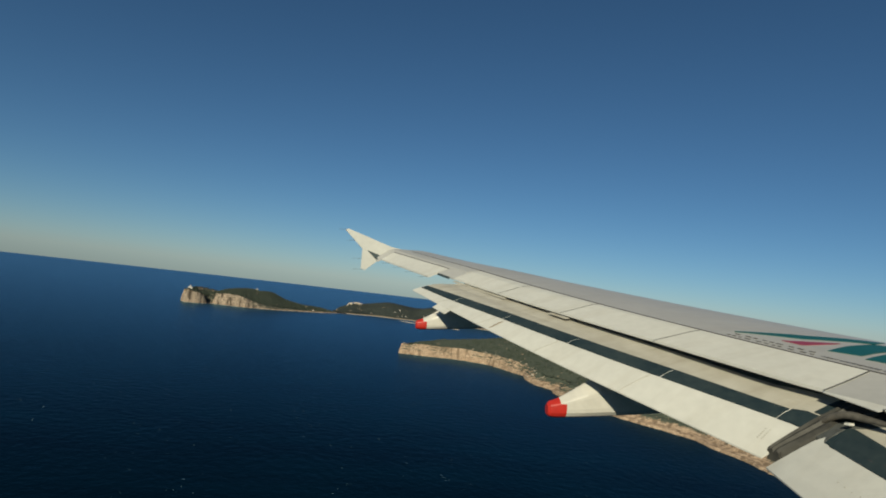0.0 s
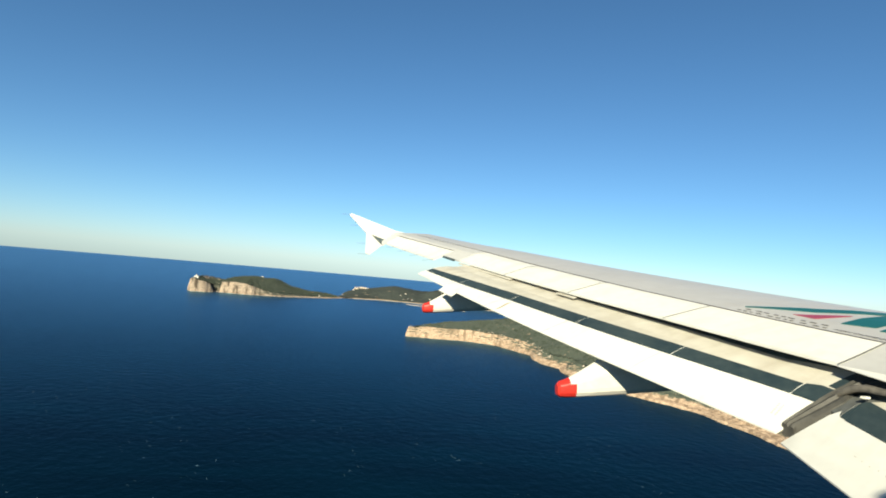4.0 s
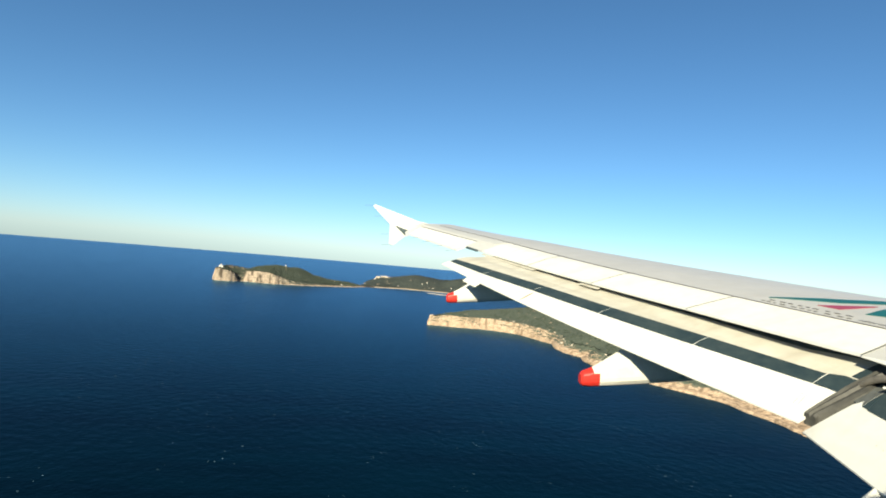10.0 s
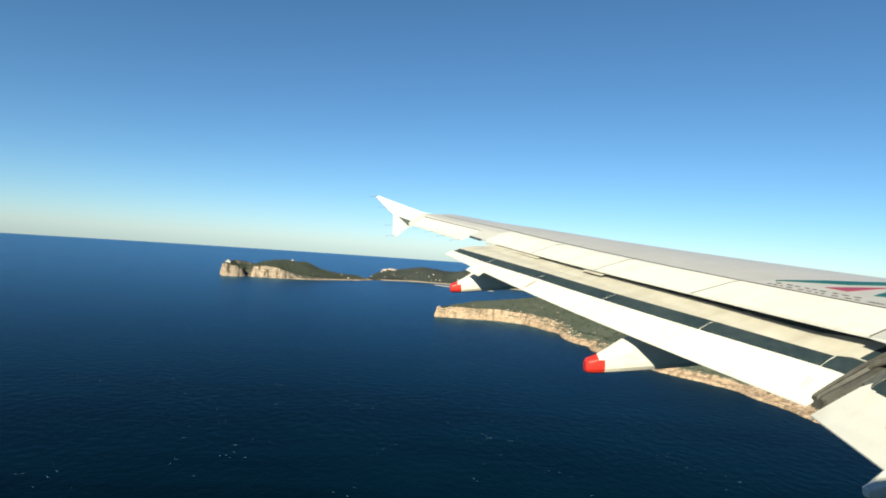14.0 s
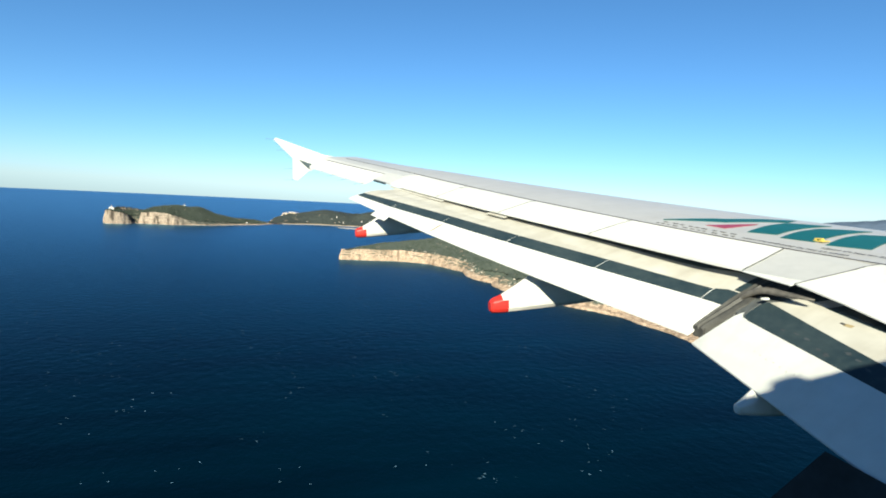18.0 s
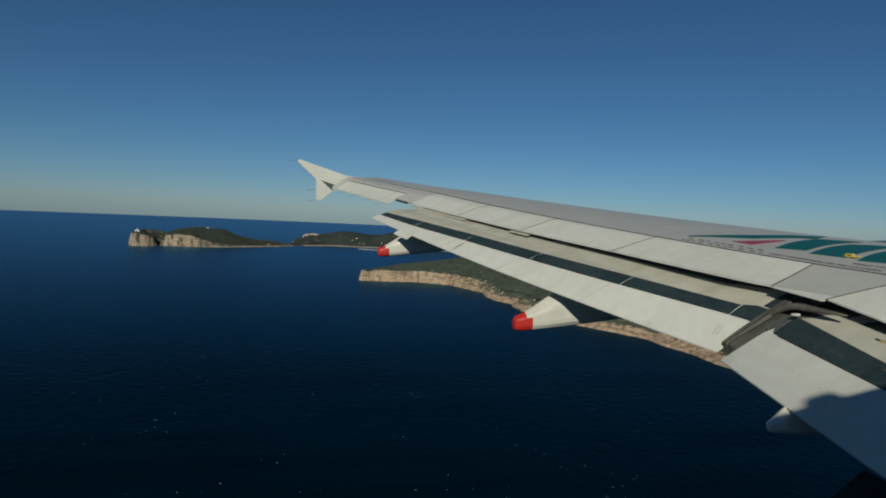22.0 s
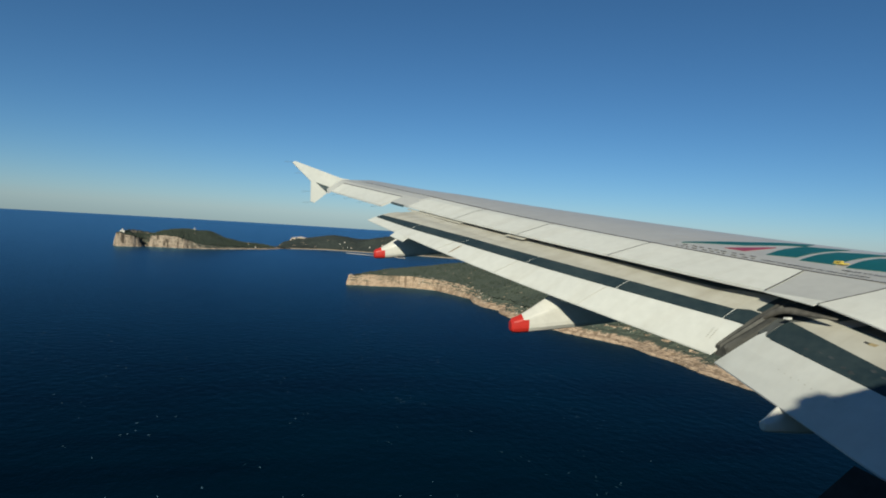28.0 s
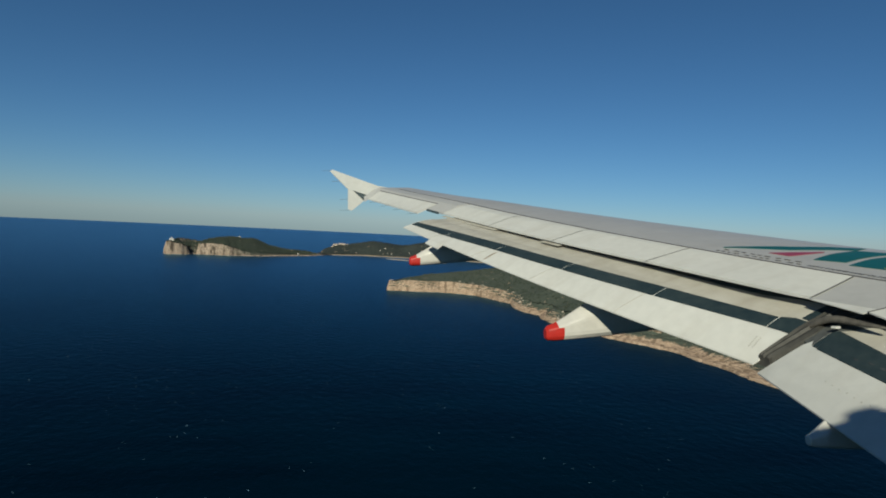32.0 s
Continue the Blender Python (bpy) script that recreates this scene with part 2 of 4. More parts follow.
for edge in (11.482, 9.842, 8.162, 6.42, 5.67):
    rows = []
    for w in span(0, 1, 6):
        y = y_spar(edge) - 0.03 + (y_spoil(edge) - y_spar(edge) + 0.01) * w
        mid = out_seam(y) if edge == 6.42 else in_seam(y) if edge == 5.67 else edge
        rows.append([on_wing(mid + d * 0.0055, y, 0.012) for d in (-1, 1)])
    v, f = slab(rows, 0.003)
    part("panel_seam", v, f, SEALANT, airplane)
for name, m, y0, y1 in (("fixed_panel", PALE, (-5.98, -5.98), (-6.735, -6.60)), ("shroud_strip", WHITE, (-6.739, -6.604), (-6.755, -6.745))):
    rows = []
    for w in span(0, 1, 5):
        rows.append([])
        for k in span(0, 1, 5):
            y = (y0[0] + (y0[1] - y0[0]) * k) * (1 - w) + (y1[0] + (y1[1] - y1[0]) * k) * w
            a, b = out_seam(y) - 0.01, in_seam(y) + 0.01
            s = a + (b - a) * k
            rows[-1].append(on_wing(s, min(y, y_spar(s) - 0.02), 0.003))
    v, f = slab(rows, 0.007)
    part(name, v, f, m, airplane, "pale grey fixed panel" if m is PALE else "white strip of shroud")


def aileron_edge(s):
    return -9.10 - 0.305 * (s - 13.62)


def hinge(s):
    return -8.60 - 0.348 * (s - 13.43)


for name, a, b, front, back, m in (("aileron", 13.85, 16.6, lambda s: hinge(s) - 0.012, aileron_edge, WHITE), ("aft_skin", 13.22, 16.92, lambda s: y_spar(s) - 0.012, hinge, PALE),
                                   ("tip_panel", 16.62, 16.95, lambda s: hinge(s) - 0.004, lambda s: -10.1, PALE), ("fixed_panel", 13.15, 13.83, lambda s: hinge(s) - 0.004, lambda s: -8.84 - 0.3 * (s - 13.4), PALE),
                                   ("dark_slit", 13.3, 13.8, lambda s: -8.842 - 0.3 * (s - 13.4), lambda s: -8.868 - 0.3 * (s - 13.4), GAP_SHADE)):
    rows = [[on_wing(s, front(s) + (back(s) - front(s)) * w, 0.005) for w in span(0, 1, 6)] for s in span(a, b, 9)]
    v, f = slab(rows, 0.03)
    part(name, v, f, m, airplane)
rows = [[on_wing(s, hinge(s) - 0.016 + 0.018 * w, 0.009) for w in (0, 1)] for s in span(13.85, 16.6, 14)]
v, f = slab(rows, 0.003)
part("panel_seam", v, f, SEALANT, airplane)

# seam and stencil lines on the wing skin
for a, b, off, wide in ((16.6, 2.2, 0.0, 0.022),):
    rows = [[on_wing(s, y_spar(s) + off + 0.012 + wide * w, 0.003) for w in (0, 1)] for s in span(a, b, 50)]
    v, f = slab(rows, 0.004)
    part("skin_seam", v, f, INK, airplane)


def flap(name, point, s0, edge, w_band, joints, skin, label):
    """A flap with the slot's shade painted on its nose, front skin and dark band pieces; edge gives where it ends along
    its chord.
    """
    sections = []
    for q in span(0, 1, 30):
        ws = [-0.42, -0.4, -0.3, -0.15, 0, 0.15, 0.3, 0.45, 0.6, 0.75, 0.9, 1.0]
        ring = [point(s0 + (edge(w) - s0) * q, w) for w in ws]
        for w in reversed(ws):
            p = point(s0 + (edge(w) - s0) * q, w)
            ring.append((p[0], p[1], p[2] - np.interp(w, [-0.42, -0.3, 0.1, 1], [0.02, 0.11, 0.13, 0.012])))
        sections.append(ring)
    v, f = loft(sections)
    body = part(name, v, f, WHITE, airplane, label)

    def strip(lo, hi, lift, n=9):
        rows = []
        for q in span(0.004, 0.996, 30):
            rows.append([])
            for k in span(0, 1, n):
                s = s0 + (edge(0.3) - s0) * q
                w = lo(s) + (hi(s) - lo(s)) * k
                rows[-1].append(point(s0 + (edge(w) - s0) * q, w, lift))
        return slab(rows, 0.006)
    v, f = strip(skin, lambda s: w_band(s)[0] - 0.004, 0.003)
    part("front_skin", v, f, BEIGE, body, "weathered beige flap nose")
    # flap nose below the spoilers: slot shade painted on as a dark strip
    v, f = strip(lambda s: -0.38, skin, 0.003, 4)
    part("slot_shade", v, f, GAP_SHADE, body, "flap nose in the slot, its shade painted dark")
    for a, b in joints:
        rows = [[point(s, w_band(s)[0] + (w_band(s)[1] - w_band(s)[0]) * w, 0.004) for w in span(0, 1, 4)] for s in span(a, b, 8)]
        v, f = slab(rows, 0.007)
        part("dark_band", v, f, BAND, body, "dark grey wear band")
    return body


def inner_edge(w):
    return float(np.interp(w, [-0.4, 0.0, 0.27, 0.33, 0.582, 0.59, 0.75, 0.9, 1.0], [5.70, 5.885, 5.91, 5.922, 5.985, 6.065, 6.14, 6.22, 6.28]))


def outer_edge(w):
    return float(np.interp(w, [-0.42, -0.06, 0.06, 0.16, 0.32, 0.48, 0.63, 0.79, 0.94, 1.0], [6.0, 6.12, 6.15, 6.17, 6.19, 6.205, 6.225, 6.27, 6.315, 6.33]))


def outer_band(s):
    return (float(np.interp(s, [6.44, 7.69, 8.38, 9.09, 10.49, 11.84, 12.9], [0.402, 0.408, 0.432, 0.458, 0.514, 0.625, 0.74])),
            float(np.interp(s, [6.46, 7.62, 9.0, 10.37, 11.68, 12.9], [0.59, 0.622, 0.662, 0.712, 0.80, 0.85])))


outer_flap = flap("outer_flap", flap_point, 12.89, outer_edge, outer_band,
                  [(6.464, 7.631), (7.645, 9.01), (9.026, 10.37), (10.388, 11.69), (11.71, 12.86)], lambda s: -0.03, "white outer flap with a dark band")
inner_flap = flap("inner_flap", inner_point, 2.1, inner_edge, lambda s: (0.334 + 0.09 * (5.92 - s), 0.583 + 0.02 * (5.92 - s)),
                  [(2.15, 3.9), (3.93, 5.915)], lambda s: float(np.interp(s, [4.6, 5.5, 5.85], [0.14, 0.12, 0.02])), "white inner flap with a dark band, part shaded")
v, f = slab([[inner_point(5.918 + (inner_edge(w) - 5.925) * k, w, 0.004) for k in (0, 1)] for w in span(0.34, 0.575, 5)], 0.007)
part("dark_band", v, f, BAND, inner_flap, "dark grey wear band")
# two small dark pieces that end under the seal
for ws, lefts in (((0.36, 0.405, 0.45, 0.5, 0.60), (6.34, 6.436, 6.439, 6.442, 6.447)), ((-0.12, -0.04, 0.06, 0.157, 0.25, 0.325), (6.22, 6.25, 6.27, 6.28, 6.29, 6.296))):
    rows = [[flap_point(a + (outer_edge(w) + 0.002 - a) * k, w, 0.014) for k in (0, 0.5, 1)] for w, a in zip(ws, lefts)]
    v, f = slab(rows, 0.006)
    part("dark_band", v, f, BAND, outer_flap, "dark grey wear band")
for s in (7.62, 9.02, 10.37, 11.70):
    w0 = outer_band(s)[1] + 0.012
    rows = [[flap_point(s + 0.12 + d * 0.006 + 0.10 * w, w0 + (0.99 - w0) * w, 0.004) for d in (-1, 1)] for w in span(0, 1, 5)]
    v, f = slab(rows, 0.004)
    part("lap_line", v, f, SCUFF, outer_flap)

# ribbed rubber seal that fills the gap between the two flaps and bends inboard at the front
def between(s, w, dz):
    p, q = flap_point(s, w), inner_point(s, w)
    m = min(max((s - 5.95) / 0.25, 0), 1)
    return (-s, p[1] * m + q[1] * (1 - m), p[2] * m + q[2] * (1 - m) + dz + 0.22 * max(0.15 - w, 0))


def seal_right(w):
    return float(np.interp(w, [-0.36, -0.12, 0.0, 0.13, 0.3, 0.48, 0.587, 0.75, 0.9], [5.55, 5.74, 5.895, 5.975, 6.03, 6.04, 6.08, 6.145, 6.225]))


sections = []
for i in range(34):
    w = -0.05 + 0.98 * i / 33
    left, right = outer_edge(w) + 0.012, seal_right(w)
    left = max(left, right + 0.09)
    ring = []
    for k, dz in ((0, -0.06), (0.02, 0.02), (0.10, 0.042), (0.24, 0.030), (0.40, 0.040), (0.50, 0.008), (0.56, 0.026), (0.75, 0.034), (0.95, 0.020), (1.0, -0.06)):
        ring.append(between(left + (right - left) * k, w, dz))
    sections.append(ring)
v, f = loft(sections)
part("flap_seal", v, f, RUBBER, airplane, "dark worn ribbed rubber seal")
rows = [[between(seal_right(w) + 0.02 + (min(inner_edge(w), 5.99) - 0.02 - seal_right(w)) * k, w, 0.010 - 0.004 * k) for k in span(0, 1, 4)] for w in span(-0.1, 0.60, 16)]
v, f = slab(rows, 0.05)
part("gap_plate", v, f, PAD, airplane, "grey plate beside the flap seal")
p = Vector((-5.88, -6.86, -0.868))
v, f = loft([[(p.x + a * 0.018, p.y + 0.022 * k + a * 0.008, p.z + b * 0.008) for a, b in ((-1, -1), (-0.8, 1), (0.8, 1), (1, -1))] for k in (-1, 0, 1)])
part("seal_clip", v, f, WHITE, airplane, "small white clip")
# dark plate over the inner flap's outer corner, cut in a curve
rows = []
for w in span(0.36, 0.0, 13):
    b = float(np.interp(w, [0.0, 0.05, 0.1, 0.18, 0.26, 0.32, 0.36], [5.60, 5.66, 5.715, 5.745, 5.79, 5.85, 5.92]))
    a = inner_edge(w) - 0.004
    rows.append([inner_point(a + (b - a) * k, w, 0.008) for k in span(0, 1, 6)])
v, f = slab(rows, 0.006)
part("corner_plate", v, f, PAD, inner_flap, "dark grey plate over the flap's corner")
# grey plates in the slot ahead of the inner flap
for a, b, m in ((5.55, 5.43, PALE), (5.34, 5.05, PAD), (4.72, 4.10, PAD), (3.95, 3.2, PAD)):
    v, f = slab([[inner_point(s + 0.05 * k, -0.12 + 0.22 * k, 0.012) for k in (0, 0.5, 1)] for s in span(a, b, 5)], 0.010)
    part("slot_plate", v, f, m, airplane)
# the seal arches over the gap and runs out along the inner flap's nose
arch = ((6.26, -6.83, -0.940), (6.18, -6.82, -0.884), (6.10, -6.81, -0.838), (6.03, -6.80, -0.808), (5.96, -6.80, -0.792), (5.89, -6.79, -0.790), (5.81, -6.79, -0.795), (5.73, -6.78, -0.800), (5.62, -6.77, -0.808), (5.50, -6.76, -0.817))
v, f = loft([[(-s, y + dy * k, z + dz * k) for dy, dz in ((-0.06, -0.06), (-0.048, -0.006), (-0.02, 0.006), (-0.002, -0.004), (0.02, 0.008), (0.048, -0.008), (0.06, -0.06))]
             for (s, y, z), k in zip(arch, (1.0, 1.0, 0.95, 0.9, 0.82, 0.74, 0.66, 0.56, 0.42, 0.2))])
part("seal_tail", v, f, WORN, airplane, "worn grey-brown tail of the flap seal", smooth=True)
# flap track fairings with red ends
def fairing(s, rear_y, rear_z, front_y, front_z, size, red, label):
    ks = [0, 0.012, 0.040, 0.064, 0.094, 0.13, 0.2, 0.27, 0.35, 0.45, 0.6, 0.8, 1]
    sections = []
    for k in ks:
        y = rear_y + (front_y - rear_y) * k
        half = size * np.interp(k, [0, 0.012, 0.05, 0.2, 0.45, 0.8, 1], [0.25, 0.36, 0.46, 0.72, 0.95, 0.9, 0.4])
        up = size * np.interp(k, [0, 0.012, 0.05, 0.09, 0.27, 0.45, 0.8, 1], [0.3, 0.45, 0.55, 0.72, 1.75, 1.95, 1.3, 0.4])
        down = size * np.interp(k, [0, 0.012, 0.05, 0.3, 0.8, 1], [0.3, 0.42, 0.5, 0.55, 0.6, 0.3])
        cz = rear_z + (front_z - rear_z) * k
        profile = ((1.0, 0.0), (1.0, 0.40), (0.97, 0.52), (0.91, 0.60), (0.82, 0.66), (0.45, 0.86), (0.2, 0.96), (0.05, 1.0))
        top = [(a, e * up) for a, e in profile] + [(-a, e * up) for a, e in reversed(profile)]
        under = [(-0.96, -0.4 * down), (-0.75, -0.8 * down), (-0.3, -down), (0.3, -down), (0.75, -0.8 * down), (0.96, -0.4 * down)]
        ring = [(-s + half * a, y, cz + e) for a, e in top + under]
        sections.append(ring)
    # the cap's edge steps: longer on the flanks and below than on the crest
    step = [(sections[4] if i < 2 or i > 13 else sections[3])[i] for i in range(len(top + under))]
    v, f = loft([step] + sections[5:] if red else sections)
    body = part("track_fairing", v, f, FAIRING, airplane, label)
    if red:
        v, f = loft(sections[:3] + [step])
        part("red_cap", v, f, RED, body, "red painted end cap")
    return body


fairing(12.09, -9.56, -0.61, -7.6, -0.45, 0.175, True, "cream flap track fairing with red end")
fairing(8.46, -8.39, -1.30, -6.2, -1.12, 0.20, True, "cream flap track fairing with red end")
fairing(5.35, -7.58, -1.555, -7.05, -1.60, 0.085, False, "cream flap track fairing with a bare end")

# wingtip fence
outline = [(-9.0, 0.93), (-9.75, 1.06), (-10.87, 1.46), (-10.93, 1.42), (-10.49, 0.97), (-10.50, 0.47), (-10.40, 0.43), (-10.02, 0.74), (-9.3, 0.82)]
n = len(outline)
v = [(-17.08, y, z) for y, z in outline] + [(-17.0, y, z) for y, z in outline]
f = [tuple(range(n)), tuple(range(n, 2 * n))] + [(i, (i + 1) % n, n + (i + 1) % n, n + i) for i in range(n)]
fence = part("wingtip_fence", v, f, WHITE, airplane, "white arrow-shaped wingtip fence")
# dark triangle painted in for the shade where the fence meets the wingtip
tri = ((-10.358, 0.939), (-9.952, 0.80), (-10.12, 0.715))
part("shadow_gap", [(x, y, z) for x in (-16.985, -16.97) for y, z in tri], [(0, 1, 2), (3, 4, 5), (0, 1, 4, 3), (1, 2, 5, 4), (2, 0, 3, 5)], GAP_SHADE, fence)


def rod(a, b, r):
    a, b = Vector(a), Vector(b)
    d = (b - a).normalized()
    q = d.orthogonal().normalized()
    p = d.cross(q)
    return loft([[tuple(e + r * (math.cos(t) * q + math.sin(t) * p)) for t in (0, 1.57, 3.14, 4.71)] for e in (a, b)])


for s, y, z in ((17.04, -10.90, 1.44), (17.04, -10.66, 1.17), (17.04, -10.5, 0.72), (17.04, -10.47, 0.45)):
    v, f = rod((-s, y + 0.03, z), (-s, y - 0.22, z - 0.005), 0.004)
    part("static_wick", v, f, SEALANT, fence)
for s in (13.9, 14.6, 15.3, 16.0):
    y = aileron_edge(s)
    z = upper(s, y)
    v, f = rod((-s, y + 0.01, z - 0.01), (-s, y - 0.2, z - 0.03), 0.0035)
    part("static_wick", v, f, SEALANT, airplane)


# livery painted on the wing
def paint(name, corners, mat, label, bow=0.06):
    a, b, c, d = [Vector((*p, 0)) for p in corners]
    rows = []
    for i in range(15):
        k = i / 14
        arch = Vector((bow * math.sin(math.pi * k), 0, 0))
        p, q = a + (b - a) * k + arch, d + (c - d) * k + arch * 1.3
        rows.append([on_wing(*(p + (q - p) * j / 5).xy, 0.006) for j in range(6)])
    v, f = slab(rows, 0.005)
    part(name, v, f, mat, airplane, label)


paint("livery_stripe", [(8.06, -6.32), (7.82, -5.65), (7.64, -5.80), (8.03, -6.35)], GREEN, "green painted stripe", 0.01)
paint("livery_stripe", [(7.82, -5.65), (7.58, -4.85), (7.45, -5.10), (7.64, -5.80)], GREEN, "green painted stripe", 0.01)
paint("livery_triangle", [(7.59, -6.10), (7.42, -5.55), (7.40, -5.62), (7.37, -6.03)], LIVERY_RED, "red painted triangle", 0.0)
for corners in ([(7.13, -5.95), (7.41, -5.17), (7.15, -4.80), (6.91, -5.77)], [(6.79, -5.85), (7.03, -5.10), (6.78, -4.66), (6.51, -5.70)],
                [(6.38, -5.71), (6.64, -4.98), (6.40, -4.55), (6.08, -5.51)], [(5.86, -5.55), (6.1, -4.95), (5.7, -4.4), (5.3, -5.2)]):
    paint("livery_stripe", corners, GREEN, "green painted stripe", 0.035)


def stencil(text, s, off, size, turn):
    """A line of stencilled words that runs along the rear spar."""
    cu = bpy.data.curves.new("stencil_text", "FONT")
    cu.body, cu.size, cu.extrude, cu.align_x = text, size, 0.001, "LEFT"
    tmp = new("stencil_text", cu)
    me = bpy.data.meshes.new_from_object(tmp.evaluated_get(bpy.context.evaluated_depsgraph_get()))
    bpy.data.objects.remove(tmp)
    for p in me.vertices:
        x, yy = (p.co.x, p.co.y) if turn == 0 else (-p.co.x, -p.co.y)
        ss = s - x
        p.co = on_wing(ss, y_spar(ss) + off + yy, 0.006 + p.co.z)
    me.materials.append(SEALANT)
    ob = new("stencil_text", me)
    ob.parent = airplane
    tagged(ob, "grey stencilled warning words")


stencil("NON CAMMINARE OLTRE LA LINEA", 6.95, 0.10, 0.06, 0)
stencil("NON CAMMINARE OLTRE LA LINEA", 5.35, 0.28, 0.06, 1)
random.seed(4)
for row in range(2):
    s = 7.95
    while s > 7.05:
        w = random.uniform(0.02, 0.06)
        v, f = slab([[on_wing(s, y_spar(s) + 0.1 + row * 0.1 + d, 0.006) for d in (0, 0.02)], [on_wing(s - w, y_spar(s - w) + 0.1 + row * 0.1 + d, 0.006) for d in (0, 0.02)]], 0.004)
        part("stencil_mark", v, f, SEALANT, airplane)
        s -= w + random.uniform(0.03, 0.08)

# yellow escape-rope bracket standing on the skin
c = Vector(on_wing(6.54, -5.62))
verts, faces = [], []
for dx, dy, dz, hx, hy, hz in ((0, 0, 0.005, 0.085, 0.05, 0.005), (-0.03, 0, 0.015, 0.012, 0.02, 0.010), (0.03, 0, 0.015, 0.012, 0.02, 0.010), (0.0, 0, 0.026, 0.045, 0.016, 0.006)):
    k = len(verts)
    verts += [(c.x + dx + hx * a, c.y + dy + hy * b, c.z + dz + hz * e) for a, b, e in ((-1, -1, -1), (1, -1, -1), (1, 1, -1), (-1, 1, -1), (-0.85, -0.85, 1), (0.85, -0.85, 1), (0.85, 0.85, 1), (-0.85, 0.85, 1))]
    faces += [tuple(k + i for i in q) for q in ((0, 1, 2, 3), (4, 5, 6, 7), (0, 1, 5, 4), (1, 2, 6, 5), (2, 3, 7, 6), (3, 0, 4, 7))]
part("rope_bracket", verts, faces, YELLOW, airplane, "small yellow escape-rope bracket")

# fasteners near the flap corner and stains on the flap
for i in range(6):
    for j in range(2):
        p = flap_point(6.42 + 0.035 * j, 0.74 + 0.022 * i, 0.004)
        v, f = slab([[(p[0] + a, p[1] + b, p[2]) for b in (-0.004, 0.004)] for a in (-0.004, 0.004)], 0.004)
        part("fastener", v, f, FAINT, outer_flap)
for i in range(9):
    p = inner_point(5.60 - 0.075 * i, 0.78 + 0.004 * (i % 3), 0.004)
    v, f = slab([[(p[0] + a, p[1] + b, p[2]) for b in (-0.0025, 0.0025)] for a in (-0.0025, 0.0025)], 0.004)
    part("fastener", v, f, FAINT, inner_flap)
v, f = slab([[inner_point(5.245 + a * 0.022, 0.225 + b * 0.012, 0.004) for b in (-1, 1)] for a in (-1, 1)], 0.005)
part("stencil_mark", v, f, INK, inner_flap)
for point, s, w, ds, dw in ((flap_point, 10.3, 0.86, 0.012, 0.09), (inner_point, 5.2, 0.22, 0.03, 0.02)):
    v, f = slab([[point(s + a * ds, w + b * dw + 0.25 * a * dw, 0.004) for b in (-1, 0, 1)] for a in (-1, 0, 1)], 0.006)
    part("stain", v, f, STAIN if point is flap_point else OCHRE, outer_flap if point is flap_point else inner_flap)
p = Vector(flap_point(7.79, -0.2, 0.03))
v, f = loft([[(p.x + a * 0.05, p.y + 0.05 * k, p.z + e * 0.02 + 0.02 * k) for a, e in ((-1, -1), (-0.7, 0.8), (0.7, 0.8), (1, -1))] for k in (-0.8, 0.2, 1.0)])
part("hinge_fitting", v, f, PALE, airplane)
# pale scuffs rubbed into the inner flap's dark band
random.seed(12)
for i in range(11):
    s, w = 5.55 - 0.115 * i + random.uniform(-0.04, 0.04), random.uniform(0.47, 0.56)
    a, b = random.uniform(0.02, 0.055), random.uniform(0.008, 0.02)
    ring = [(a * random.uniform(0.5, 1) * math.cos(q), b * random.uniform(0.5, 1) * math.sin(q)) for q in span(0, 2 * math.pi, 9)[:-1]]
    top = [inner_point(s + da, w + db, 0.0048) for da, db in ring]
    low = [(x, y, z - 0.003) for x, y, z in top]
    part("scuff", top + low, [tuple(range(8)), tuple(range(8, 16))] + [(k, (k + 1) % 8, 8 + (k + 1) % 8, 8 + k) for k in range(8)], RUBBED, inner_flap)
# short tab on the flap's trailing edge over the outer fairing
rows = [[flap_point(s, 0.99 + k * 0.10, -0.002 - 0.02 * k) for k in (0, 0.5, 1)] for s in span(11.85, 11.42, 5)]
v, f = slab(rows, 0.012)
part("edge_tab", v, f, WHITE, outer_flap)

# fuselage shell with the window opening beside the camera
CZ, RAD = -0.40, 2.03


def hull_ring(y, r, inner=0.0):
    return [(math.cos(a) * (r - inner), y, CZ + math.sin(a) * (r - inner)) for a in span(0, 2 * math.pi, 73)[:-1]]


ys = [-24, -22.5, -20, -17, -14.5, -12.5, -11.8, -11.3, -10.76, -10.2, -9.7, -9, -7, -4, -1, 2, 5, 8, 10, 11.2, 11.9]
rs = [0.5, 1.0, 1.6, 1.95, RAD, RAD, RAD, RAD, RAD, RAD, RAD, RAD, RAD, RAD, RAD, RAD, RAD, RAD, 1.7, 1.1, 0.4]
shell_v, shell_f = [], []
for inner in (0.0, 0.09):
    k = len(shell_v)
    for y, r in zip(ys, rs):
        shell_v += hull_ring(y, r, min(inner, r * 0.3))
    for i in range(len(ys) - 1):
        for j in range(72):
            mid = 2 * math.pi * (j + 0.5) / 72
            if -11.9 < ys[i] and ys[i + 1] < -9.6 and math.cos(mid) < 0 and abs(CZ + math.sin(mid) * RAD + 0.02) < 0.42:
                continue
            a, b = k + i * 72 + j, k + i * 72 + (j + 1) % 72
            shell_f.append((a, b, b + 72, a + 72))
    shell_f.append(tuple(range(k, k + 72)))
    shell_f.append(tuple(range(k + (len(ys) - 1) * 72, k + len(ys) * 72)))
fuselage = part("fuselage", shell_v, shell_f, HULL, airplane, "white fuselage shell", smooth=False)
frame_rings = []
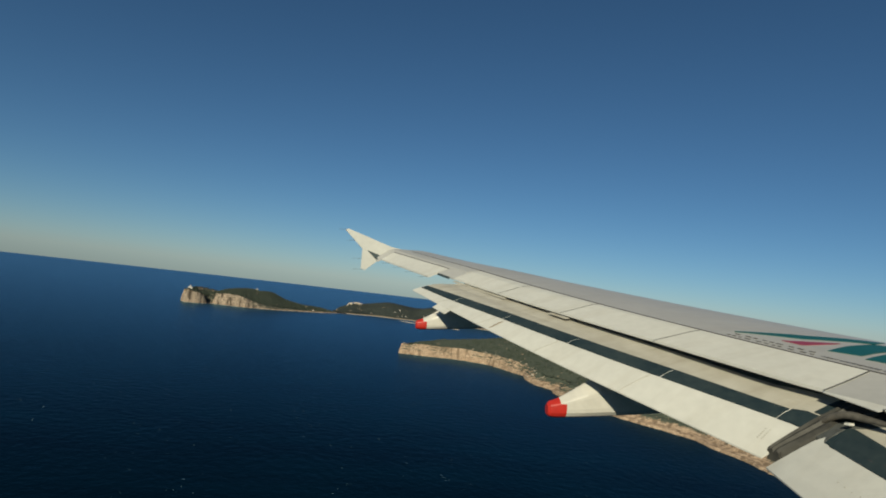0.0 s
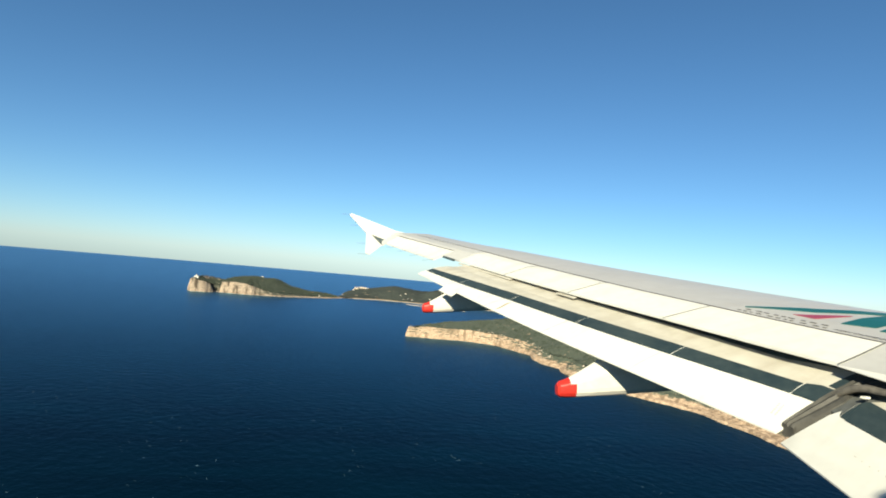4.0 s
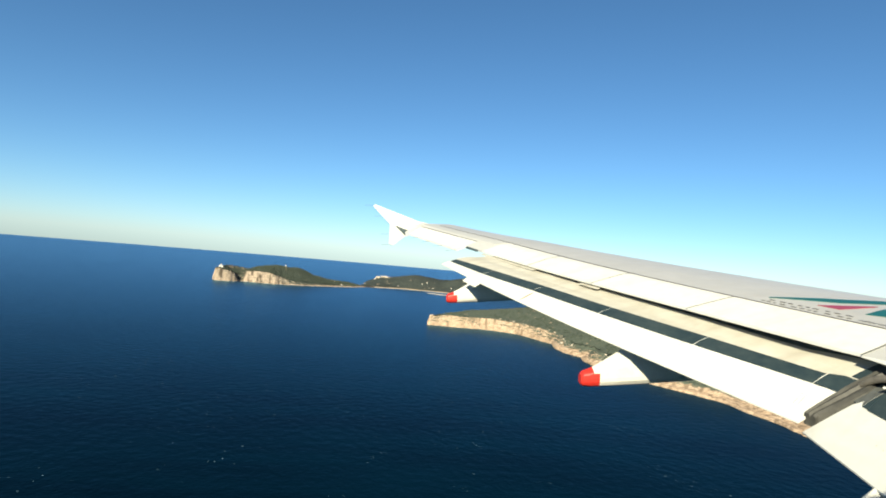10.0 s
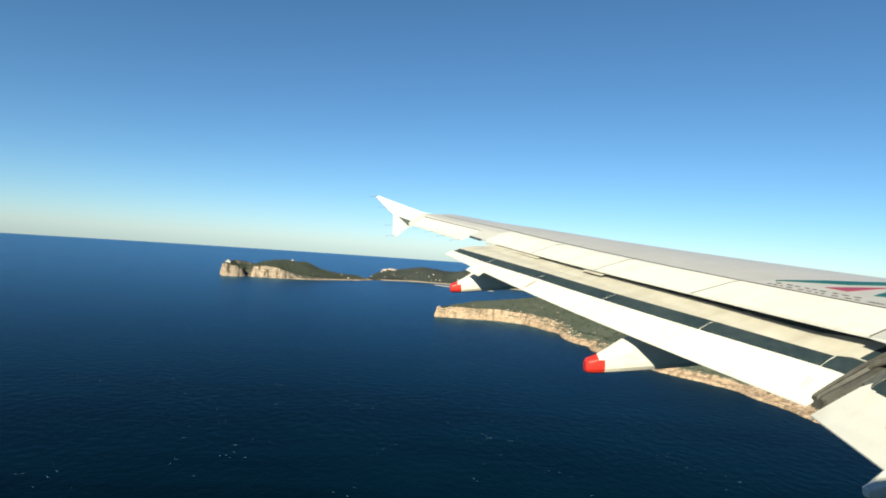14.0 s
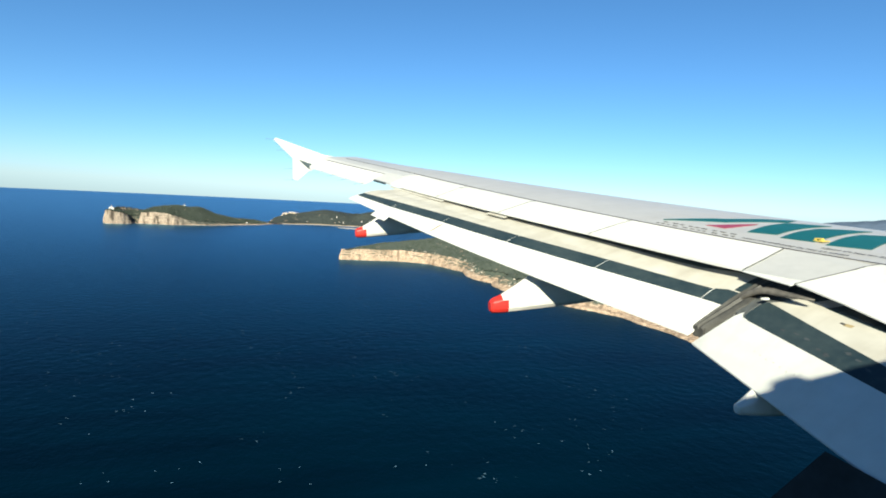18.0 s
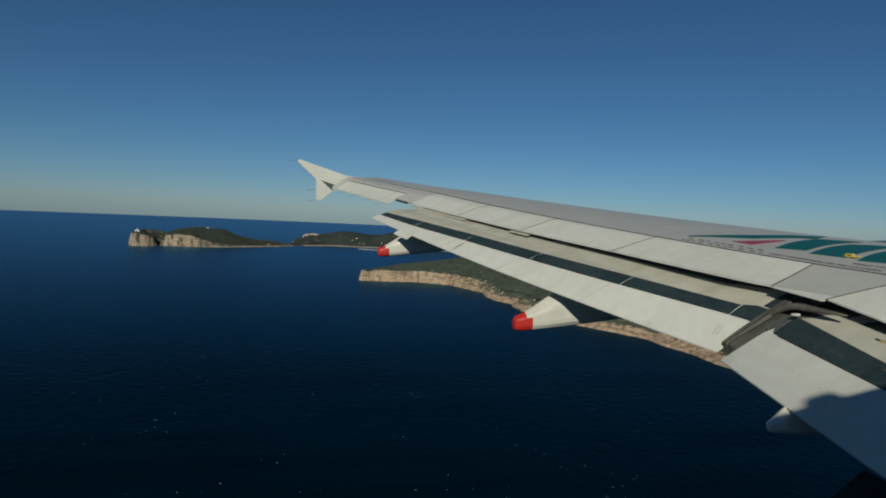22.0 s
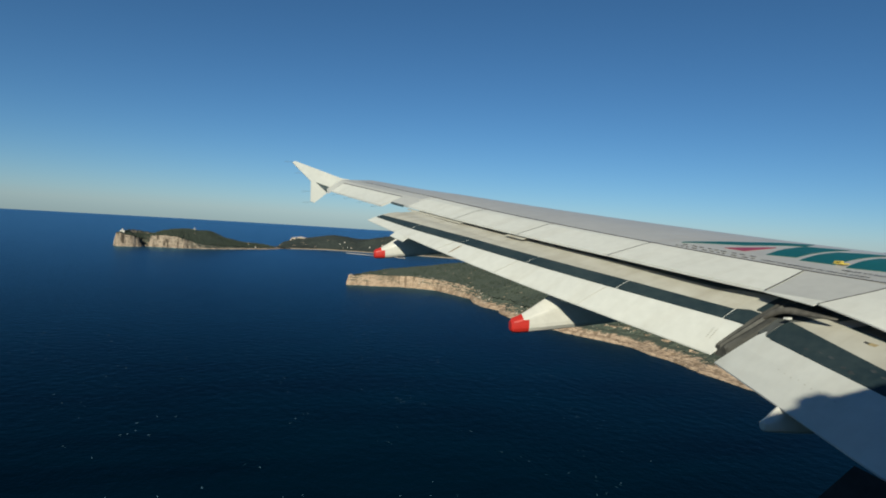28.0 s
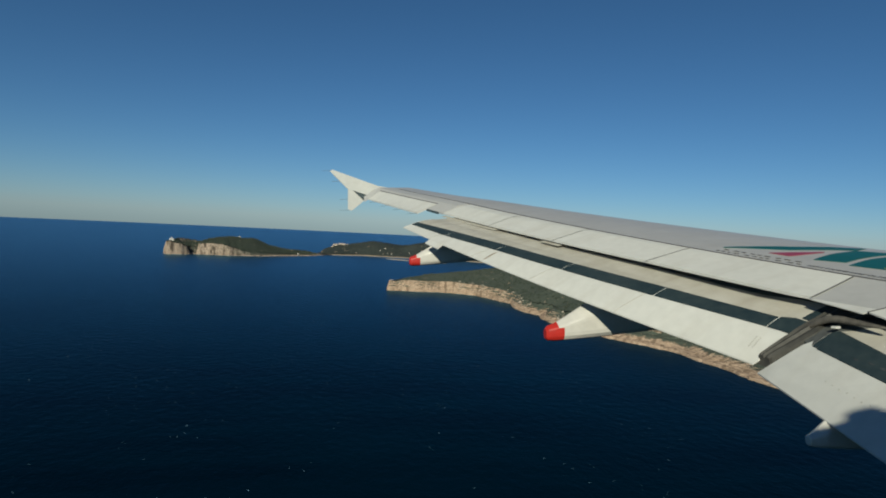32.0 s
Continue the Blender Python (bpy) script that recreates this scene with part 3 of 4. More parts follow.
for i in range(40):
    a = 2 * math.pi * i / 40
    ca, sa = math.cos(a), math.sin(a)
    y = -10.76 + 0.58 * math.copysign(abs(ca) ** 0.45, ca)
    z = -0.02 + 0.45 * math.copysign(abs(sa) ** 0.45, sa)
    x = -math.sqrt(max(RAD ** 2 - (z - CZ) ** 2, 0))
    oy, oz = 0.05 * ca, 0.05 * sa
    frame_rings.append([(x - 0.012, y, z), (x - 0.012, y + oy, z + oz), (x + 0.10, y + oy, z + oz), (x + 0.10, y, z)])
part("window_frame", [p for r in frame_rings for p in r], [(4 * i + j, 4 * i + (j + 1) % 4, 4 * ((i + 1) % 40) + (j + 1) % 4, 4 * ((i + 1) % 40) + j) for i in range(40) for j in range(4)],
     LINING, fuselage, "grey window surround")
v, f = loft([[(0.03 * a, -9.62 + c * q, CZ + RAD + z) for a, c in ((-1, -1), (1, -1), (1, 1), (-1, 1))] for z, q in ((-0.03, 0.15), (0.28, 0.12), (0.425, 0.09), (0.45, 0.06))])
part("antenna", v, f, HULL, fuselage, "small blade antenna")
# stand-in plate: the shade under the flap put into a dark colour
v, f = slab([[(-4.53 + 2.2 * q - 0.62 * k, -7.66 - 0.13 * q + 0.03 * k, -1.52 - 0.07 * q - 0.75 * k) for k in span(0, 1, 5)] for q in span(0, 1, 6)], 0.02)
part("shade_plate", v, f, PLATE_SHADE, airplane, "stand-in plate, dark for the shade under the flap")
fair = [[(-1.9 - 0.5 * math.sin(t) * k, y, -1.75 + 0.55 * math.cos(t) * k) for t in span(0, 2 * math.pi, 17)[:-1]] for y, k in ((-9.6, 0.1), (-8.6, 0.6), (-7, 1), (-4, 1.1), (-1, 0.8), (0.5, 0.2))]
v, f = loft(fair)
part("belly_fairing", v, f, HULL, airplane, "white wing root fairing", smooth=True)


# ---- sea ----
def node(nt, kind, **kw):
    n = nt.nodes.new("ShaderNode" + kind)
    for k, val in kw.items():
        n.inputs[k].default_value = val
    return n


def sea_material():
    m = bpy.data.materials.new("deep_blue_sea")
    m.use_nodes = True
    nt, b = m.node_tree, m.node_tree.nodes["Principled BSDF"]
    geo = nt.nodes.new("ShaderNodeNewGeometry")
    big, mid = node(nt, "TexNoise", Scale=0.004, Detail=3.0), node(nt, "TexNoise", Scale=0.03, Detail=3.0)
    wave, rip = node(nt, "TexNoise", Scale=0.16, Detail=4.0), node(nt, "TexNoise", Scale=0.6, Detail=3.0)
    drift = nt.nodes.new("ShaderNodeMapping")
    drift.inputs["Rotation"].default_value, drift.inputs["Scale"].default_value = (0, 0, 0.35), (1.0, 0.22, 1.0)
    nt.links.new(geo.outputs["Position"], drift.inputs[0])
    for n, source in ((big, geo.outputs["Position"]), (mid, drift.outputs[0]), (wave, geo.outputs["Position"]), (rip, geo.outputs["Position"])):
        nt.links.new(source, n.inputs["Vector"])
    add = nt.nodes.new("ShaderNodeMath")
    add.operation = "ADD"
    nt.links.new(big.outputs["Fac"], add.inputs[0])
    nt.links.new(mid.outputs["Fac"], add.inputs[1])
    mr = node(nt, "MapRange")
    mr.inputs["From Min"].default_value, mr.inputs["From Max"].default_value = 0.75, 1.25
    nt.links.new(add.outputs[0], mr.inputs["Value"])
    mix = nt.nodes.new("ShaderNodeMix")
    mix.data_type = "RGBA"
    mix.inputs["A"].default_value, mix.inputs["B"].default_value = (0.0002, 0.0030, 0.0067, 1), (0.0004, 0.0071, 0.0146, 1)
    nt.links.new(mr.outputs[0], mix.inputs["Factor"])
    nt.links.new(mix.outputs["Result"], b.inputs["Base Color"])
    hgt = nt.nodes.new("ShaderNodeMath")
    hgt.operation = "MULTIPLY_ADD"
    hgt.inputs[1].default_value = 0.4
    nt.links.new(rip.outputs["Fac"], hgt.inputs[0])
    nt.links.new(wave.outputs["Fac"], hgt.inputs[2])
    bp = nt.nodes.new("ShaderNodeBump")
    bp.inputs["Strength"].default_value, bp.inputs["Distance"].default_value = 0.45, 0.8
    nt.links.new(hgt.outputs[0], bp.inputs["Height"])
    b.inputs["Roughness"].default_value, b.inputs["Specular IOR Level"].default_value = 0.8, 0.0
    gloss, fres, both = nt.nodes.new("ShaderNodeBsdfGlossy"), node(nt, "Fresnel", IOR=1.085), nt.nodes.new("ShaderNodeMixShader")
    gloss.inputs["Color"].default_value, gloss.inputs["Roughness"].default_value = (0.33, 0.61, 0.84, 1), 0.32
    for n in (b, gloss, fres):
        nt.links.new(bp.outputs[0], n.inputs["Normal"])
    nt.links.new(fres.outputs[0], both.inputs[0])
    nt.links.new(b.outputs[0], both.inputs[1])
    nt.links.new(gloss.outputs[0], both.inputs[2])
    nt.links.new(both.outputs[0], nt.nodes["Material Output"].inputs["Surface"])
    return m


SEA = sea_material()
verts, faces, n = [(0, 0, 0)], [], 96
radii = [60, 200, 500, 1000, 2000, 3400, 4950]
for r in radii:
    verts += [(r * math.cos(2 * math.pi * i / n), r * math.sin(2 * math.pi * i / n), 0) for i in range(n)]
faces += [(0, 1 + i, 1 + (i + 1) % n) for i in range(n)]
for k in range(len(radii) - 1):
    a = 1 + k * n
    faces += [(a + i, a + n + i, a + n + (i + 1) % n, a + (i + 1) % n) for i in range(n)]
tagged(mesh_object("water", verts, faces, SEA), "deep blue open sea with light chop", "sea", kind="structure")


# ---- land ----
def value_noise(x, y, seed=0):
    """Smooth noise from 0 to 1 on arrays."""
    xi, yi = np.floor(x), np.floor(y)
    fx, fy = x - xi, y - yi
    fx, fy = fx * fx * (3 - 2 * fx), fy * fy * (3 - 2 * fy)

    def h(a, b):
        v = np.sin(a * 127.1 + b * 311.7 + seed * 74.7) * 43758.5453
        return v - np.floor(v)
    return (h(xi, yi) * (1 - fx) + h(xi + 1, yi) * fx) * (1 - fy) + (h(xi, yi + 1) * (1 - fx) + h(xi + 1, yi + 1) * fx) * fy


def fbm(x, y, size, seed=0, octaves=4):
    out, amp, tot = 0, 1.0, 0.0
    for k in range(octaves):
        out, tot = out + amp * value_noise(x / size * 2 ** k, y / size * 2 ** k, seed + k), tot + amp
        amp *= 0.5
    return out / tot


def land_material(name, green, green2, rock, rock2, rocky, grain, shore, shade_and_strata=0.6):
    """Low scrub on the flats, bare limestone where it is steep and in patches."""
    m = bpy.data.materials.new(name)
    m.use_nodes = True
    nt, b = m.node_tree, m.node_tree.nodes["Principled BSDF"]
    geo = nt.nodes.new("ShaderNodeNewGeometry")
    sep = nt.nodes.new("ShaderNodeSeparateXYZ")
    nt.links.new(geo.outputs["True Normal"], sep.inputs[0])
    stretch = nt.nodes.new("ShaderNodeMapping")
    stretch.inputs["Scale"].default_value = (1, 1, 1.7)
    nt.links.new(geo.outputs["Position"], stretch.inputs[0])
    n1, n2, n3, n4 = node(nt, "TexNoise", Scale=grain * 0.12, Detail=5.0), node(nt, "TexNoise", Scale=grain, Detail=4.0), node(nt, "TexNoise", Scale=grain * 0.5, Detail=6.0), node(nt, "TexNoise", Scale=grain * 0.35, Detail=6.0, Roughness=0.65)
    for n_, src in ((n1, geo.outputs["Position"]), (n2, geo.outputs["Position"]), (n3, stretch.outputs[0]), (n4, geo.outputs["Position"])):
        nt.links.new(src, n_.inputs["Vector"])

    def mixed(a, b_, fac, lo, hi):
        r, x = node(nt, "MapRange"), nt.nodes.new("ShaderNodeMix")
        r.inputs["From Min"].default_value, r.inputs["From Max"].default_value = lo, hi
        x.data_type = "RGBA"
        nt.links.new(fac, r.inputs["Value"])
        nt.links.new(r.outputs[0], x.inputs["Factor"])
        for sock, val in (("A", a), ("B", b_)):
            if isinstance(val, tuple):
                x.inputs[sock].default_value = (*val, 1)
            else:
                nt.links.new(val, x.inputs[sock])
        return x.outputs["Result"]
    veg = mixed(green, green2, n2.outputs["Fac"], 0.35, 0.65)
    stone = mixed(rock, rock2, n3.outputs["Fac"], 0.38, 0.62)
    tall, n5 = nt.nodes.new("ShaderNodeMapping"), node(nt, "TexNoise", Scale=grain * 0.45, Detail=5.0)
    tall.inputs["Scale"].default_value = (1, 1, 0.18)
    nt.links.new(geo.outputs["Position"], tall.inputs[0])
    nt.links.new(tall.outputs[0], n5.inputs["Vector"])
    # upright dark streaks paint the shade inside the cliff's cracks
    stone = mixed(tuple(c * shade_and_strata for c in rock2), stone, n5.outputs["Fac"], 0.36, 0.48)
    flat = mixed(veg, stone, n4.outputs["Fac"], 0.62 - rocky, 0.68 - rocky)
    steep = nt.nodes.new("ShaderNodeMath")
    steep.operation = "MULTIPLY_ADD"
    steep.inputs[1].default_value = -0.45
    nt.links.new(n1.outputs["Fac"], steep.inputs[0])
    nt.links.new(sep.outputs["Z"], steep.inputs[2])
    pos, band = nt.nodes.new("ShaderNodeSeparateXYZ"), nt.nodes.new("ShaderNodeMath")
    nt.links.new(geo.outputs["Position"], pos.inputs[0])
    warp, tier, wave = nt.nodes.new("ShaderNodeMath"), nt.nodes.new("ShaderNodeMath"), nt.nodes.new("ShaderNodeMath")
    warp.operation, tier.operation, wave.operation = "MULTIPLY", "MULTIPLY_ADD", "SINE"
    warp.inputs[1].default_value, tier.inputs[1].default_value = 9.0, 2.1
    nt.links.new(n4.outputs["Fac"], warp.inputs[0])
    nt.links.new(pos.outputs["Z"], tier.inputs[0])
    nt.links.new(warp.outputs[0], tier.inputs[2])
    nt.links.new(tier.outputs[0], wave.inputs[0])
    fine, layer = nt.nodes.new("ShaderNodeMath"), nt.nodes.new("ShaderNodeMath")
    fine.operation, layer.operation = "MULTIPLY", "SINE"
    fine.inputs[1].default_value = 2.3
    nt.links.new(tier.outputs[0], fine.inputs[0])
    nt.links.new(fine.outputs[0], layer.inputs[0])
    stone = mixed(stone, tuple(c * shade_and_strata for c in rock2), layer.outputs[0], 0.45, 1.0)
    ledges = mixed(stone, veg, wave.outputs[0], 0.25, 0.6)
    slope = mixed(stone, ledges, sep.outputs["Z"], 0.30, 0.50)
    col = mixed(slope, flat, steep.outputs[0], 0.22, 0.40)
    band.operation = "MULTIPLY_ADD"
    band.inputs[1].default_value = -shore
    nt.links.new(n4.outputs["Fac"], band.inputs[0])
    nt.links.new(pos.outputs["Z"], band.inputs[2])
    col = mixed(stone, col, band.outputs[0], 0.0, 1.6)
    nt.links.new(col, b.inputs["Base Color"])
    b.inputs["Roughness"].default_value = 0.9
    b.inputs["Specular IOR Level"].default_value = 0.1
    bp = nt.nodes.new("ShaderNodeBump")
    bp.inputs["Strength"].default_value, bp.inputs["Distance"].default_value = 0.7, 0.8
    nt.links.new(n3.outputs["Fac"], bp.inputs["Height"])
    nt.links.new(bp.outputs[0], b.inputs["Normal"])
    return m


SCRUB = land_material("scrub_and_limestone", (0.055, 0.067, 0.053), (0.080, 0.092, 0.070), (0.455, 0.340, 0.242), (0.315, 0.230, 0.158), -0.012, 0.35, 10.0)
CAPE = land_material("cape_scrub_and_grey_limestone", (0.034, 0.043, 0.036), (0.050, 0.059, 0.048), (0.43, 0.345, 0.265), (0.29, 0.228, 0.172), -0.02, 0.34, 4.0, 0.28)
# mainland scrub colour greyed to stand for distance haze
HILLS = land_material("haze_greyed_scrub_hills", (0.031, 0.038, 0.035), (0.046, 0.053, 0.047), (0.32, 0.26, 0.19), (0.23, 0.18, 0.13), -0.02, 0.12, 3.0)
SAND = material("pale_sand", (0.418, 0.350, 0.258), 0.9, vary=0.1, big=0.02, small=0.3)


def coast_line(pts, step, rough, seed):
    """Corner points (x, y, cliff height, slope width) made into a dense closed shore with ragged coves."""
    out = []
    for a, b in zip(pts, pts[1:] + pts[:1]):
        a, b = np.array(a, float), np.array(b, float)
        k = max(2, int(np.hypot(*(b - a)[:2]) / step))
        out += [a + (b - a) * i / k for i in range(k)]
    c = np.array(out)
    for _ in range(2):
        c = (np.roll(c, 1, 0) + 2 * c + np.roll(c, -1, 0)) / 4
    d = np.roll(c[:, :2], -1, 0) - np.roll(c[:, :2], 1, 0)
    nrm = np.stack([-d[:, 1], d[:, 0]], 1) / np.maximum(np.hypot(*d.T), 1e-6)[:, None]
    if (c[:, 0] * np.roll(c[:, 1], -1) - np.roll(c[:, 0], -1) * c[:, 1]).sum() < 0:
        nrm = -nrm
    c[:, :2] += nrm * (rough * (fbm(c[:, 0], c[:, 1], 60, seed) - 0.5) + rough * 0.35 * (fbm(c[:, 0], c[:, 1], 11, seed + 9) - 0.5))[:, None]
    return c, nrm


def land(name, pts, step, rough, cell, hills, seed, mat, label, rise=0.04, cap=9.0, relief=4.0, rows=13):
    c, nrm = coast_line(pts, step, rough, seed)

    def heights(p):
        dist, near = np.full(len(p), 1e9), np.zeros(len(p), int)
        for k in range(0, len(p), 4000):
            dd = (p[k:k + 4000, 0, None] - c[None, :, 0]) ** 2 + (p[k:k + 4000, 1, None] - c[None, :, 1]) ** 2
            near[k:k + 4000] = dd.argmin(1)
            dist[k:k + 4000] = np.sqrt(dd.min(1))
        base = c[near, 2]
        h = base + np.minimum(np.maximum(dist - c[near, 3], 0) * rise, cap)
        peak = np.zeros(len(p))
        for x, y, r, tall in hills:
            q = np.exp(-((p[:, 0] - x) ** 2 + (p[:, 1] - y) ** 2) / r ** 2)
            peak = np.maximum(peak, np.maximum(tall - base, 0) * q * np.minimum(dist / 60, 1))
        h = h + peak
        h = h + relief * (fbm(p[:, 0], p[:, 1], 90, seed + 3, 5) - 0.5) * np.minimum(dist / 25, 1)
        return h, dist, near
    # sloping or sheer shore: rings from the water up to the rim
    n, ring = len(c), []
    for k in range(rows):
        w = k / (rows - 1)
        stepped = w + 0.05 * np.sin(w * 6.28 * 3.0) * np.clip((c[:, 3] - 12) / 12, 0, 1)
        gully = 5.5 * (fbm(c[:, 0], c[:, 1], 18, seed + 12, 3) - 0.5) * (0.3 + w) * (k > 0)
        jag = 1 + 0.5 * (fbm(c[:, 0] + 31 * k, c[:, 1], 7, seed + 5) - 0.5) if 0 < k < rows - 1 else 1.0
        off = c[:, 3] * w ** 1.2 * jag + 1.8 * (fbm(c[:, 0], c[:, 1] + 5 * k, 6, seed + 7) - 0.5) * (k > 0) + gully
        z = c[:, 2] * stepped - (0.4 if k == 0 else 0) + (c[:, 2] * 0.3 * w * (fbm(c[:, 0], c[:, 1], 24, seed + 8) - 0.5) if 0 < k else 0)
        ring.append(np.column_stack([c[:, :2] + nrm * off[:, None], z]))
    back = c[:, :2] + nrm * (c[:, 3] + cell * 2.2)[:, None]
    hb = heights(back)[0]
    ring.append(np.column_stack([back, hb - 0.15]))
    shore_v = np.concatenate(ring)
    shore_f = grid_faces(rows + 1, n, wrap=True)
    # the land behind the rim
    x0, y0 = c[:, :2].min(0)
    x1, y1 = c[:, :2].max(0)
    gx, gy = np.arange(x0, x1, cell), np.arange(y0, y1, cell)
    px, py = np.meshgrid(gx, gy, indexing="ij")
    p = np.column_stack([px.ravel(), py.ravel()])
    h, dist, near = heights(p)
    inside = ((p - c[near, :2]) * nrm[near]).sum(1) > 0
    ok = (inside & (dist > c[near, 3] * 0.9 + cell * 0.2)).reshape(px.shape)
    index = -np.ones(px.shape, int)
    quad = ok[:-1, :-1] & ok[1:, :-1] & ok[1:, 1:] & ok[:-1, 1:]
    used = np.zeros(px.shape, bool)
    for a, b in ((0, 0), (1, 0), (1, 1), (0, 1)):
        used[a:a + quad.shape[0], b:b + quad.shape[1]] |= quad
    index[used] = np.arange(used.sum())
    flat_v = np.column_stack([p, h]).reshape(*px.shape, 3)[used]
    qi, qj = np.nonzero(quad)
    flat_f = np.stack([index[qi, qj], index[qi + 1, qj], index[qi + 1, qj + 1], index[qi, qj + 1]], 1)
    me = bpy.data.meshes.new(name)
    me.from_pydata(flat_v.tolist(), [], flat_f.tolist())
    me.polygons.foreach_set("use_smooth", [True] * len(me.polygons))
    me.materials.append(mat)
    ob = tagged(new(name, me), label, "land", kind="structure")
    ms = bpy.data.meshes.new("cliff")
    ms.from_pydata(shore_v.tolist(), [], shore_f)
    ms.materials.append(mat)
    cliff = new("cliff", ms)
    cliff.parent = ob
    tagged(cliff, "sunlit tan limestone cliff")
    return ob, flat_v, c, nrm


headland, head_v, head_c, head_n = land("headland", [
    (-900, 133, 15, 4), (-895, 216, 17, 3), (-866, 261, 17, 4), (-789, 288, 15, 7), (-742, 284, 12, 11), (-712, 286, 9, 16), (-680, 300, 9, 18), (-650, 292, 11, 15), (-606, 292, 12, 18), (-535, 325, 14, 32),
    (-480, 352, 16, 48), (-432, 356, 14, 44), (-338, 364, 9, 24), (-314, 408, 7, 18), (-288, 470, 6, 14), (-262, 620, 5, 12), (-215, 820, 5, 12), (-150, 1100, 5, 14), (-60, 1500, 4, 12),
    (100, 1900, 3, 12), (-800, 1900, 3, 12), (-960, 1300, 4, 12), (-1000, 1000, 4, 14), (-1060, 780, 5, 14), (-1130, 620, 6, 12), (-1150, 480, 8, 10), (-1130, 380, 10, 8), (-1120, 290, 12, 8), (-1070, 215, 13, 8), (-960, 160, 14, 6)],
    2.6, 14, 4.0, [(-900, 420, 150, 26), (-700, 520, 190, 40), (-600, 420, 90, 32), (-640, 1000, 260, 18), (-500, 1500, 300, 14)], 11, SCRUB,
    "low headland of dark scrub edged by tan limestone cliffs", rise=0.11, cap=16.0)
cape, cape_v, cape_c, cape_n = land("cape", [
    (-1498, -335, 32, 4), (-1508, -305, 26, 4), (-1517, -291, 22, 4), (-1540, -285, 9, 20), (-1534, -276, 27, 5), (-1531, -240, 29, 5), (-1529, -210, 25, 6), (-1531, -183, 17, 9), (-1546, -150, 9, 10), (-1566, -118, 6, 10),
    (-1590, -85, 6, 10), (-1610, -55, 4, 10), (-1654, -2, 3, 10), (-1700, 25, 3, 10), (-1760, 10, 3, 10), (-1720, -100, 8, 14), (-1670, -240, 12, 10), (-1590, -345, 20, 6), (-1530, -352, 28, 5)],
    2.6, 13, 4.0, [(-1555, -315, 60, 38), (-1600, -240, 55, 34), (-1605, -205, 62, 38), (-1605, -160, 62, 36), (-1620, -105, 50, 22), (-1650, -60, 45, 10)], 23, CAPE, "rocky cape with sheer pale cliffs and a scrub-covered hill", rise=0.2, cap=6.0, relief=4.0)
mainland, main_v, main_c, main_n = land("mainland", [
    (-1700, 6, 3, 12), (-1725, 60, 2, 10), (-1760, 150, 2, 10), (-1739, 237, 2, 8), (-1712, 300, 2, 8), (-1700, 420, 2, 8), (-1620, 560, 2, 8), (-1557, 733, 2, 8), (-1475, 1025, 2, 8), (-1336, 1246, 3, 10),
    (-1250, 1500, 3, 10), (-1050, 1800, 3, 10), (-500, 2000, 3, 10), (-200, 2300, 3, 10), (-900, 4000, 3, 10), (-2600, 3600, 6, 12), (-2900, 2200, 6, 12), (-2500, 1000, 20, 20), (-2250, 300, 20, 20), (-1900, 20, 12, 14)],
    10, 20, 13.0, [(-1875, 60, 45, 27), (-1900, 190, 120, 34), (-1850, 300, 60, 36), (-1850, 450, 150, 62), (-1880, 1080, 210, 56), (-1820, 1340, 230, 50), (-2050, 700, 200, 45), (-1800, 1780, 260, 32), (-2350, 2750, 420, 36), (-1500, 2900, 380, 24)],
    37, HILLS, "distant scrub-covered hills round a bay", rise=0.02, cap=8.0, relief=15.0, rows=6)

# far ridge inland, distance haze put into its blue-grey colour
RIDGE = material("haze_blue_ridge", (0.095, 0.125, 0.18), 0.95, vary=0.12, big=0.004, small=0.03, tint=(0.07, 0.098, 0.14), spec=0.05)
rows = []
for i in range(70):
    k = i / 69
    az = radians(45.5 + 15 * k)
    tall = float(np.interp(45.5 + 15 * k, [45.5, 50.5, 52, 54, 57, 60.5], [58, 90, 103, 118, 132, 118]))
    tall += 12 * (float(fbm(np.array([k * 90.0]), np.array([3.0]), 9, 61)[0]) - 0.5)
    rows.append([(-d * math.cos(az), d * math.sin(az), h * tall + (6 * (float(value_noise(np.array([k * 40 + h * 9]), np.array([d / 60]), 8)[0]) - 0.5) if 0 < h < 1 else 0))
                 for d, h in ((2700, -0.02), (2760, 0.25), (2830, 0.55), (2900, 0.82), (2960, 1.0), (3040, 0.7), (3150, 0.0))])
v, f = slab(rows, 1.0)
tagged(mesh_object("far_ridge", v, f, RIDGE, smooth=True), "mountain ridge far inland, haze painted into its blue-grey colour", "mountain", kind="structure")

# pale beach along the bay
rows = []
sel = [i for i in range(len(main_c)) if -1780 < main_c[i, 0] < -1300 and 30 < main_c[i, 1] < 1400]
for i in sel:
    w = 3 + 4 * float(value_noise(main_c[i, 0] / 40, main_c[i, 1] / 40, 5))
    rows.append([(main_c[i, 0] - main_n[i, 0] * 3, main_c[i, 1] - main_n[i, 1] * 3, 0.15), (main_c[i, 0] + main_n[i, 0] * w, main_c[i, 1] + main_n[i, 1] * w, 1.3)])
v, f = slab(rows, 0.4)
tagged(mesh_object("beach", v, f, SAND), "narrow pale sand beach along the bay", "beach", kind="structure")


